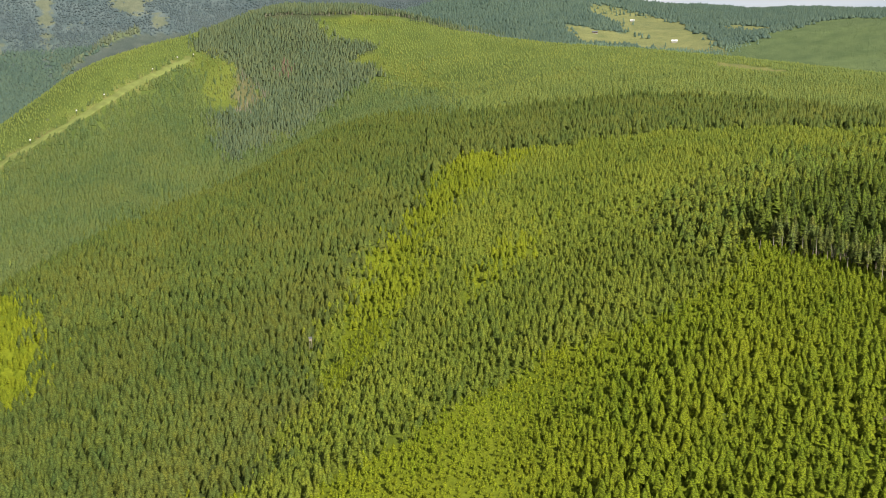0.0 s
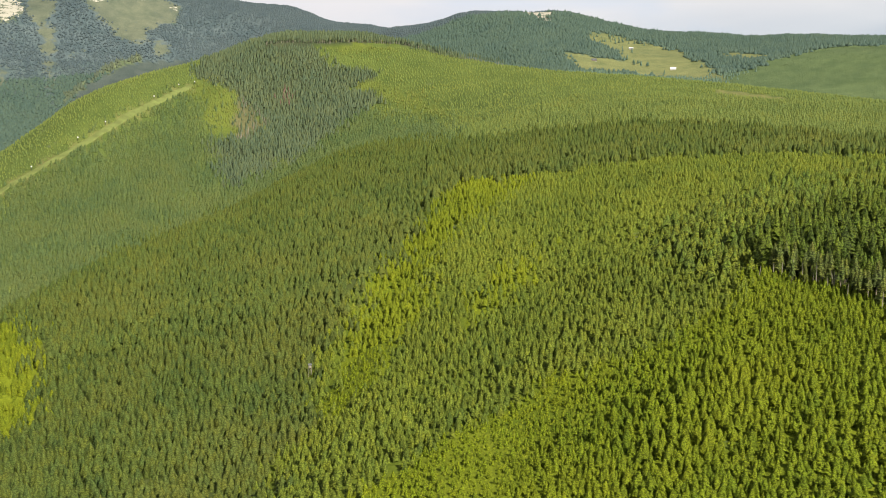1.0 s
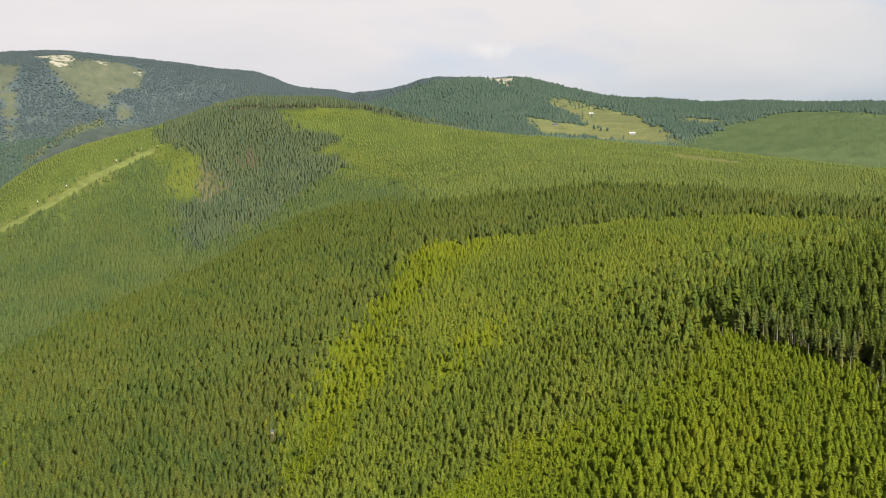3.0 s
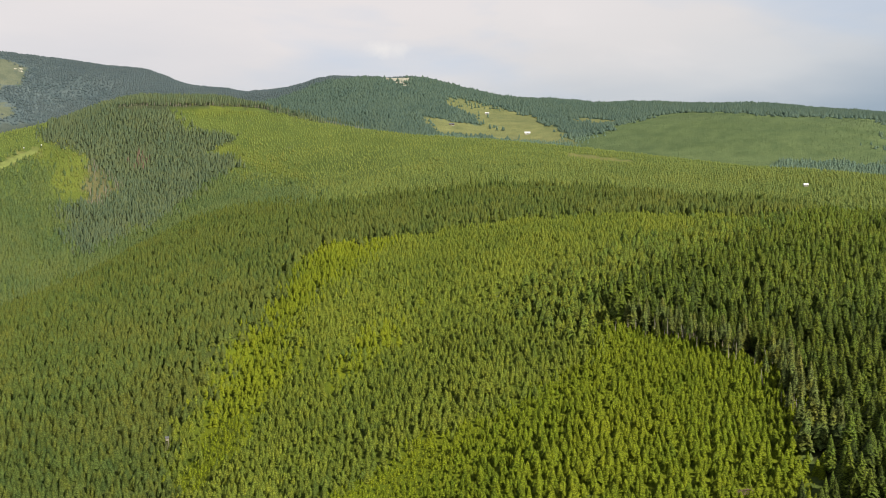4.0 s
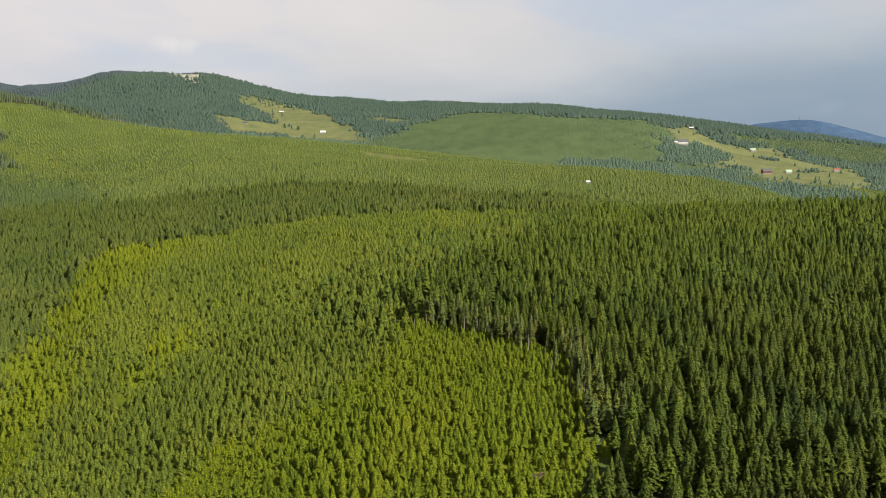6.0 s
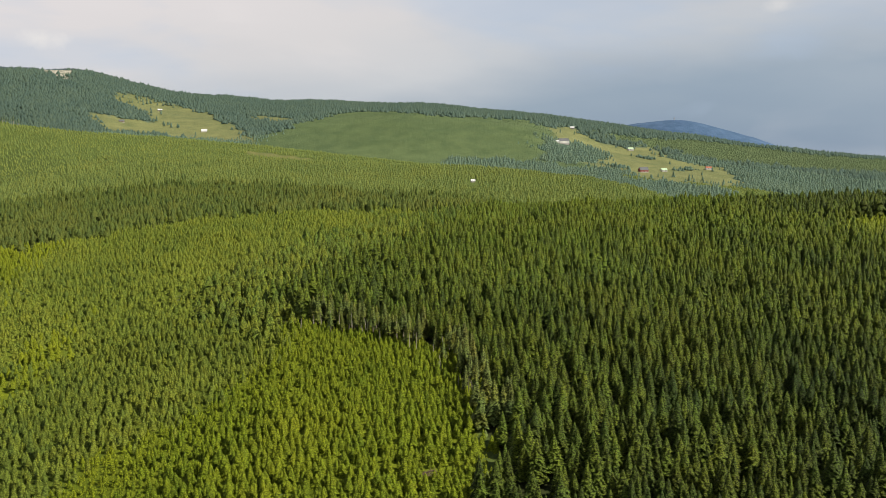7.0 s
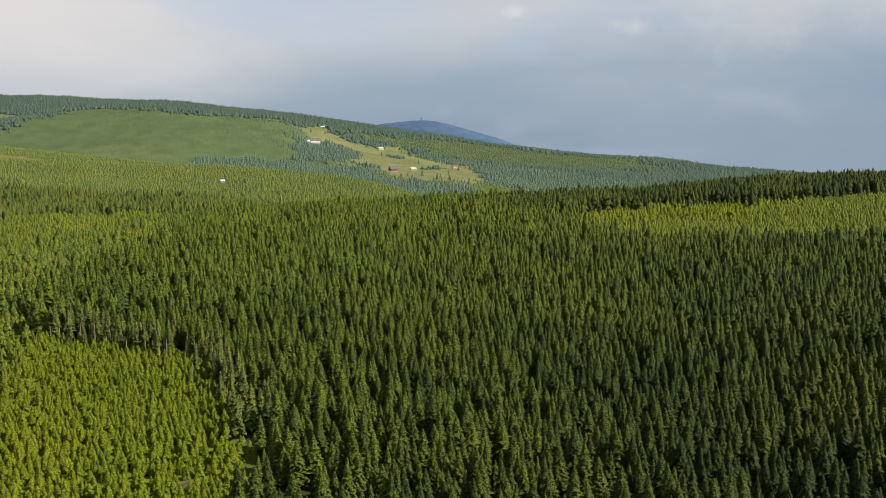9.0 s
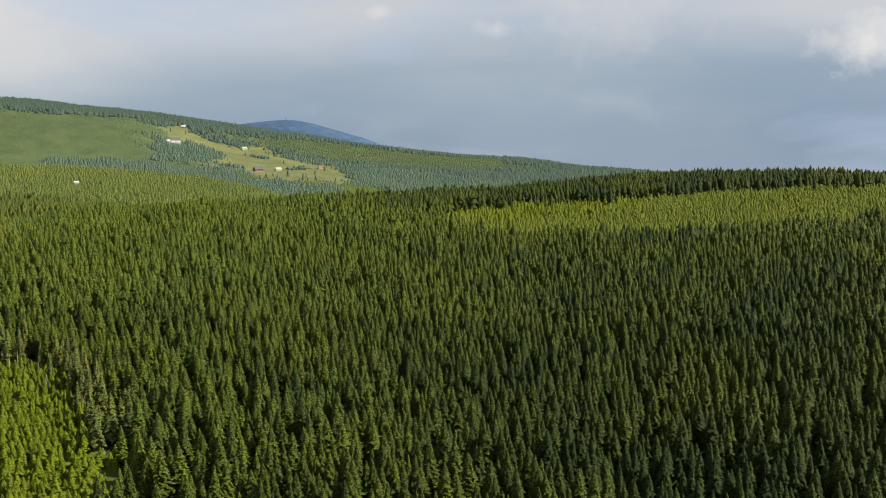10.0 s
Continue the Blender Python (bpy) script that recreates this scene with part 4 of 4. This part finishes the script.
def house(name, x, y, turn, length, width, eaves, rise, wall, roof, columns, storeys, label, chimney=True):
    """A gabled house: plinth, walls, two roof sides, chimney, windows and a door; its long side faces -y."""
    z = float(height(x, y)[0])
    home = tagged(new(name), label, "house", "mountain houses")
    home.matrix_basis = pose(x, y, z, 0, 0, turn)
    l, w = length / 2, width / 2
    bm = bmesh.new()
    box(bm, -l - 0.15, l + 0.15, -w - 0.15, w + 0.15, -4.0, 0.9, 0.05)
    part("plinth", bm, STONE, home, "grey field stone plinth")
    bm = bmesh.new()
    v = [bm.verts.new(c) for c in ((-l, -w, 0.8), (l, -w, 0.8), (l, w, 0.8), (-l, w, 0.8), (-l, -w, eaves), (l, -w, eaves), (l, w, eaves), (-l, w, eaves),
                                   (-l, 0, eaves + rise), (l, 0, eaves + rise))]
    for f in ((0, 1, 5, 4), (2, 3, 7, 6), (1, 2, 6, 9, 5), (3, 0, 4, 8, 7), (3, 2, 1, 0)):
        bm.faces.new([v[i] for i in f])
    part("wall", bm, wall, home)
    over = 0.7
    drop = rise / w * over
    for side in (-1, 1):
        bm = bmesh.new()
        c = [(-l - over, side * (w + over), eaves - drop + 0.3), (l + over, side * (w + over), eaves - drop + 0.3), (l + over, 0, eaves + rise + 0.3), (-l - over, 0, eaves + rise + 0.3)]
        slab(bm, c if side < 0 else c[::-1], 0.25)
        part("roof", bm, roof, home)
    bm = bmesh.new()
    box(bm, -l - over, l + over, -0.18, 0.18, eaves + rise + 0.2, eaves + rise + 0.42)
    part("ridge_cap", bm, roof, home)
    if chimney:
        bm = bmesh.new()
        box(bm, l * 0.3, l * 0.3 + 0.9, 0.4, 1.3, eaves + rise * 0.6, eaves + rise + 1.3, 0.05)
        part("chimney", bm, STONE, home, "grey stone chimney")
    floor_height = (eaves - 0.9) / storeys
    for s in range(storeys):
        for k in range(columns):
            u = -l + (k + 0.5) * length / columns
            z0 = 0.9 + floor_height * (s + 0.32)
            if s == 0 and k == columns // 2:
                bm = bmesh.new()
                box(bm, u - 0.6, u + 0.6, -w - 0.08, -w + 0.1, 0.9, 3.0, 0.02)
                part("door", bm, BROWN_WALL, home, "dark wooden door")
                continue
            bm = bmesh.new()
            for a0, a1, b0, b1 in ((u - 0.75, u + 0.75, z0, z0 + 0.14), (u - 0.75, u + 0.75, z0 + 1.36, z0 + 1.5), (u - 0.75, u - 0.61, z0 + 0.14, z0 + 1.36), (u + 0.61, u + 0.75, z0 + 0.14, z0 + 1.36)):
                box(bm, a0, a1, -w - 0.08, -w + 0.05, b0, b1)
            window = part("window", bm, PAINT, home, "white painted window")
            bm = bmesh.new()
            box(bm, u - 0.61, u + 0.61, -w - 0.03, -w + 0.03, z0 + 0.14, z0 + 1.36)
            part("pane", bm, GLASS, window, "dark reflecting glass")
    return home


house("mountain_inn", 1479, 2102, -8, 28, 13, 7.5, 6.0, WHITE_WALL, GREY_ROOF, 8, 2, "large white two-storey mountain inn with grey gabled roof")
house("inn_annex", 1455, 2100, -8, 12, 8, 4.0, 2.2, WHITE_WALL, WHITE_ROOF, 3, 1, "low white annex with pale roof beside the inn", False)
house("chalet", 1712, 2106, -15, 15, 10, 4.5, 4.0, WHITE_WALL, GREEN_ROOF, 4, 1, "white chalet with pale green roof on the meadow")
house("wooden_lodge", 1538, 1840, -12, 22, 13, 6.0, 6.0, RED_WALL, GREY_ROOF, 5, 2, "red-brown wooden lodge with grey gabled roof")
house("chalet", 1605, 1841, -12, 15, 9, 4.0, 4.5, WHITE_WALL, GREEN_ROOF, 4, 1, "small white chalet under a steep pale green roof")
house("chalet", 1757, 1843, -18, 15, 9, 4.5, 3.5, WHITE_WALL, RED_ROOF, 4, 1, "white chalet with rusty red roof at the wood's edge")
house("cabin", 1677, 2339, -35, 12, 8, 3.5, 3.0, BROWN_WALL, WHITE_ROOF, 3, 1, "small brown cabin with pale roof on the upper meadow")
house("hut", 743, 1305, -10, 6.0, 4.5, 2.4, 1.5, WHITE_WALL, WHITE_ROOF, 2, 1, "small white hut with pale roof among young spruces", False)
house("farmhouse", 654, 2704, -14, 16, 8, 3.8, 3.2, WHITE_WALL, WHITE_ROOF, 5, 1, "white farmhouse with pale roof on the pasture")
house("cabin", 451, 2846, -8, 15, 8, 3.4, 3.2, BROWN_WALL, GREY_ROOF, 4, 1, "dark brown cabin at the edge of the pasture")
house("cabin", 600, 3047, -10, 13, 7, 3.2, 2.6, BROWN_WALL, WHITE_ROOF, 3, 1, "low brown cabin with pale roof high on the pasture", False)

# ---- single trees and thickets on the meadows ----
VILLAGE_TREES = [(1566, 2063), (1581, 2072), (1551, 2009), (1556, 1995), (1656, 2033), (1748, 2055), (1749, 2044), (1748, 2018), (1695, 1921), (1425, 1913), (1432, 1898), (1445, 1889), (1490, 1919), (1483, 1895), (1490, 1889), (1495, 1880), (1502, 1874), (1506, 1856), (1511, 1779), (1532, 1777), (1536, 1763), (1575, 1771), (1584, 1725), (1614, 1746), (1680, 1784), (1626, 1724), (1609, 1669), (1639, 1667), (1809, 1837), (1775, 1775), (1687, 1659), (1697, 1655), (1393, 1927), (1369, 1930), (1617, 2244), (1651, 2279), (1559, 2232), (1505, 2200), (1521, 2238), (1811, 1857), (1753, 1824)]
PASTURE_TREES = [(525, 3142), (564, 3128), (580, 3149), (594, 3159), (613, 3190), (628, 3203), (648, 3158), (659, 3156), (690, 3127), (710, 3114), (574, 3059), (591, 2986), (557, 2885), (544, 2867), (538, 2886), (567, 2840), (563, 2808), (577, 2826), (585, 2842), (579, 2784), (595, 2775), (602, 2790), (617, 2651), (738, 2641), (502, 2875), (492, 2886), (761, 2970), (753, 3009), (745, 3038)]
THICKETS = [(1674, 1992), (1672, 2009), (1680, 1981), (1499, 1892), (1516, 1884), (1493, 1912), (1654, 1840), (1685, 1850), (1710, 1848), (1479, 1943)]
LANCES = [(-694, 1576), (-642, 1652), (-611, 1706), (-561, 1838), (-534, 1917), (-508, 1942)]
SKI_RUN = [(-770, 1440), (-748, 1482), (-726, 1518), (-707, 1549), (-685, 1574), (-660, 1598), (-639, 1630), (-618, 1666), (-598, 1710), (-574, 1782), (-559, 1822), (-543, 1864), (-528, 1908), (-512, 1938)]


def singles_at(name, places, tall, seed, label, group):
    x, y = np.array(places, float).T
    trees = grown((x, y), tall, seed, 0.25)
    trees["wide"] *= 1.3
    single_trees(name, trees, MID, NEEDLES["far"], label, group)


singles_at("meadow_spruce", VILLAGE_TREES, 12, 31, "dark spruce standing alone on the village meadow", "spruces of the village meadow")
singles_at("pasture_spruce", PASTURE_TREES, 12, 32, "dark spruce standing alone on the hillside pasture", "spruces of the pasture")

upper = scatter(MEADOW, 21, 3190, 3400, 33, 0.35)
singles_at("pasture_spruce", list(zip(*upper)), 11, 34, "dark spruce standing alone on the hillside pasture", "spruces of the pasture")


def bush(x, y, seed):
    """One rounded bush: a ragged mound of leaf clumps."""
    ob = stand("bush", grown((np.array([x]), np.array([y])), 8.0, seed, 0.3), NEEDLES["far"], MOUND, "dark green rounded bush on the meadow")
    del ob["kind"]
    tagged(ob, category="bush", group="bushes of the meadow")


rng_bush = np.random.RandomState(8)
MOUND = [crown(4, 6, 140 + s, 0.62, 0.0) for s in range(4)]
for i, (tx, ty) in enumerate(THICKETS):
    for k in range(5):
        bush(tx + (k - 2) * 5.5 + rng_bush.uniform(-2, 2), ty - (k - 2) * 3.0 + rng_bush.uniform(-3, 3), 600 + 5 * i + k)

# ---- the grassy ski run down the flank ----
run = []
for (ax, ay), (bx, by) in zip(SKI_RUN, SKI_RUN[1:]):
    n = max(2, int(math.hypot(bx - ax, by - ay) / 6))
    run += [(ax + (bx - ax) * k / n, ay + (by - ay) * k / n) for k in range(n)]
run = np.array(run + [SKI_RUN[-1]], float)
for _ in range(12):
    run[1:-1] = (run[:-2] + 2 * run[1:-1] + run[2:]) / 4
along = np.gradient(run, axis=0)
along /= np.linalg.norm(along, axis=1)[:, None]
across = np.stack([-along[:, 1], along[:, 0]], 1)
cols = np.linspace(-7.8, 7.8, 7)
rx = (run[:, 0][:, None] + across[:, 0][:, None] * cols).ravel()
ry = (run[:, 1][:, None] + across[:, 1][:, None] * cols).ravel()
rz = height(rx, ry) + np.tile(np.where(np.abs(cols) > 7, -1.0, 1.3), len(run))
ri, rj = np.meshgrid(np.arange(len(run) - 1), np.arange(6), indexing="ij")
rq = np.stack([ri * 7 + rj, (ri + 1) * 7 + rj, (ri + 1) * 7 + rj + 1, ri * 7 + rj + 1], -1).reshape(-1, 4)
ski_run = new("ski_run", mesh_from("ski_run", np.stack([rx, ry, rz], 1), rq, plain("mown_grass", (0.150, 0.178, 0.050), 0.9, 0.22, 0.08), True))
tagged(ski_run, "mown pale grass ski run down the flank", "ski run", kind="structure")

# ---- snow lances along the grassy ski run ----


def tube(bm, p0, p1, r0, r1, sides=6):
    p0, p1 = Vector(p0), Vector(p1)
    turn = (p1 - p0).to_track_quat("Z", "Y")
    rings = []
    for p, r in ((p0, r0), (p1, r1)):
        rings.append([bm.verts.new(p + turn @ Vector((r * math.cos(math.tau * k / sides), r * math.sin(math.tau * k / sides), 0))) for k in range(sides)])
    for k in range(sides):
        j = (k + 1) % sides
        bm.faces.new((rings[0][k], rings[0][j], rings[1][j], rings[1][k]))
    bm.faces.new(rings[0][::-1])
    bm.faces.new(rings[1])


lance = tagged(new("snow_lance"), "white snow lance with dark post beside the ski run", "snow lance", "snow lances")
bm = bmesh.new()
tube(bm, (0, 0, -1), (0, 0, 5.5), 0.35, 0.22)
part("post", bm, DARK_IRON, lance, "dark iron post")
bm = bmesh.new()
box(bm, -1.1, 1.1, -0.8, 0.8, 5.2, 7.6, 0.25)
part("head", bm, WHITE_ROOF, lance, "white housing")
for i, (tx, ty) in enumerate(LANCES):
    m = pose(tx, ty, float(height(tx, ty)[0]), 0, 0, 20 * i)
    if i == 0:
        lance.matrix_basis = m
    else:
        copy_thing(lance, m)

# ---- mast on the blue hill ----
mx, my = 4690 * math.sin(radians(41.6)), 4690 * math.cos(radians(41.6))
mast = tagged(new("radio_mast"), "thin grey radio mast on the far hilltop", "mast")
mast.matrix_basis = pose(mx, my, float(height(mx, my)[0]))
bm = bmesh.new()
tube(bm, (0, 0, -2), (0, 0, 15), 2.2, 1.2)
part("shaft", bm, STONE, mast)
bm = bmesh.new()
tube(bm, (0, 0, 9), (0, 0, 12), 3.6, 3.6, 8)
part("platform", bm, STONE, mast)

# ---- dead trees, brush and stones ----


def snag(x, y, tall, lean, turn, seed):
    """A bleached bare trunk with broken bough stubs."""
    rng = np.random.RandomState(seed)
    dead = tagged(new("dead_spruce"), "bleached bare trunk of a dead spruce at the forest edge", "dead tree", "dead spruces at the forest edge")
    dead.matrix_basis = pose(x, y, float(height(x, y)[0]) - 0.3, lean, 0, turn)
    bm = bmesh.new()
    tube(bm, (0, 0, 0), (0.1, 0, tall * 0.5), 0.30, 0.22)
    tube(bm, (0.1, 0, tall * 0.5), (0, 0.15, tall), 0.22, 0.06)
    part("trunk", bm, PALE_BARK, dead)
    bm = bmesh.new()
    for k in range(9):
        h = tall * rng.uniform(0.35, 0.95)
        a, d = rng.uniform(0, math.tau), rng.uniform(0.5, 1.5) * (1.15 - h / tall)
        tube(bm, (0.08, 0, h), (d * math.cos(a), d * math.sin(a), h - 0.15), 0.07, 0.03, 4)
    tagged(part("boughs", bm, PALE_BARK, dead, "broken grey bough stubs"), kind="stuff")


rng = np.random.RandomState(77)
for i in range(30):
    u = rng.rand() ** 1.1 * 4.3
    k = int(u)
    (ax, ay), (bx, by) = EDGE[k], EDGE[k + 1]
    f = u - k
    snag(ax + (bx - ax) * f - rng.uniform(-6, 8), ay + (by - ay) * f + rng.uniform(-5, 5), rng.uniform(6, 15), rng.normal(0, 5), rng.uniform(0, 360), 300 + i)

SCAR = [(-418, 1929), (-384, 1900), (-351, 1857), (-369, 1768), (-386, 1772)]
for i in range(70):
    ax, ay = SCAR[rng.randint(5)]
    bx, by = SCAR[rng.randint(5)]
    f = rng.rand()
    snag(ax + (bx - ax) * f + rng.uniform(-6, 14), ay + (by - ay) * f + rng.uniform(-6, 14), rng.uniform(10, 17), rng.normal(0, 3), rng.uniform(0, 360), 400 + i)

for i in range(16):
    x, y = -327 + rng.normal(0, 8), 1968 + rng.normal(0, 16)
    t = grown((np.array([x]), np.array([y])), 17, 500 + i)
    one = tree_thing("withered_spruce", MID[i % 5], POST, DEAD, BARK, "withered rust-brown spruce in the hill forest", "withered spruces")
    one.matrix_basis = pose(x, y, float(t["z"][0]), 0, 0, 40 * i)
    one.scale = (14, 14, 0.8 * float(t["size"][0]))


def heap(name, x, y, size, material, label, category, seed, n=40):
    """A low pile of thrown-together branches."""
    r = np.random.RandomState(seed)
    bm = bmesh.new()
    for k in range(n):
        a, d = r.uniform(0, math.tau), size * math.sqrt(r.rand())
        px, py, pz = d * math.cos(a), d * math.sin(a) * 0.7, (1 - d / size) * size * 0.3
        b, q = r.uniform(0, math.tau), r.uniform(0.8, 2.2)
        tube(bm, (px, py, pz), (px + q * math.cos(b), py + q * math.sin(b), pz + r.uniform(0.1, 0.9)), 0.14, 0.06, 4)
    me = bpy.data.meshes.new(name)
    bm.to_mesh(me)
    bm.free()
    me.materials.append(material)
    ob = new(name, me)
    ob.matrix_basis = pose(x, y, float(height(x, y)[0]), 0, 0, 30)
    return tagged(ob, label, category)


heap("brush_heap", 187, 365, 5.0, DEAD, "reddish brown heap of dead branches in the clearing", "brush", 9, 90)


# ---- raised hunting seat beside the gully ----
seat_at = (-95, 643)
hide = tagged(new("hunting_seat"), "weathered wooden hunting seat on four posts among spruces", "hunting seat")
hide.matrix_basis = pose(*seat_at, float(height(*seat_at)[0]), 0, 0, 15)
for sx in (-0.8, 0.8):
    for sy in (-0.8, 0.8):
        bm = bmesh.new()
        tube(bm, (sx * 1.6, sy * 1.6, -0.5), (sx, sy, 6.5), 0.12, 0.1)
        part("post", bm, PALE_BARK, hide)
bm = bmesh.new()
box(bm, -1.0, 1.0, -1.0, 1.0, 6.2, 8.0, 0.04)
part("cabin", bm, PALE_BARK, hide, "pale weathered board cabin")
bm = bmesh.new()
slab(bm, [(-1.4, -1.4, 8.2), (1.4, -1.4, 8.2), (1.4, 1.4, 8.7), (-1.4, 1.4, 8.7)], 0.12)
part("roof", bm, GREY_ROOF, hide)
for sz in range(9):
    bm = bmesh.new()
    tube(bm, (-0.35, -1.55 + sz * 0.06, 0.4 + sz * 0.65), (0.35, -1.55 + sz * 0.06, 0.4 + sz * 0.65), 0.05, 0.05, 4)
    part("rung", bm, PALE_BARK, hide)

snag(366, 492, 13, 4, 40, 701)
snag(279, 444, 9, -6, 10, 702)
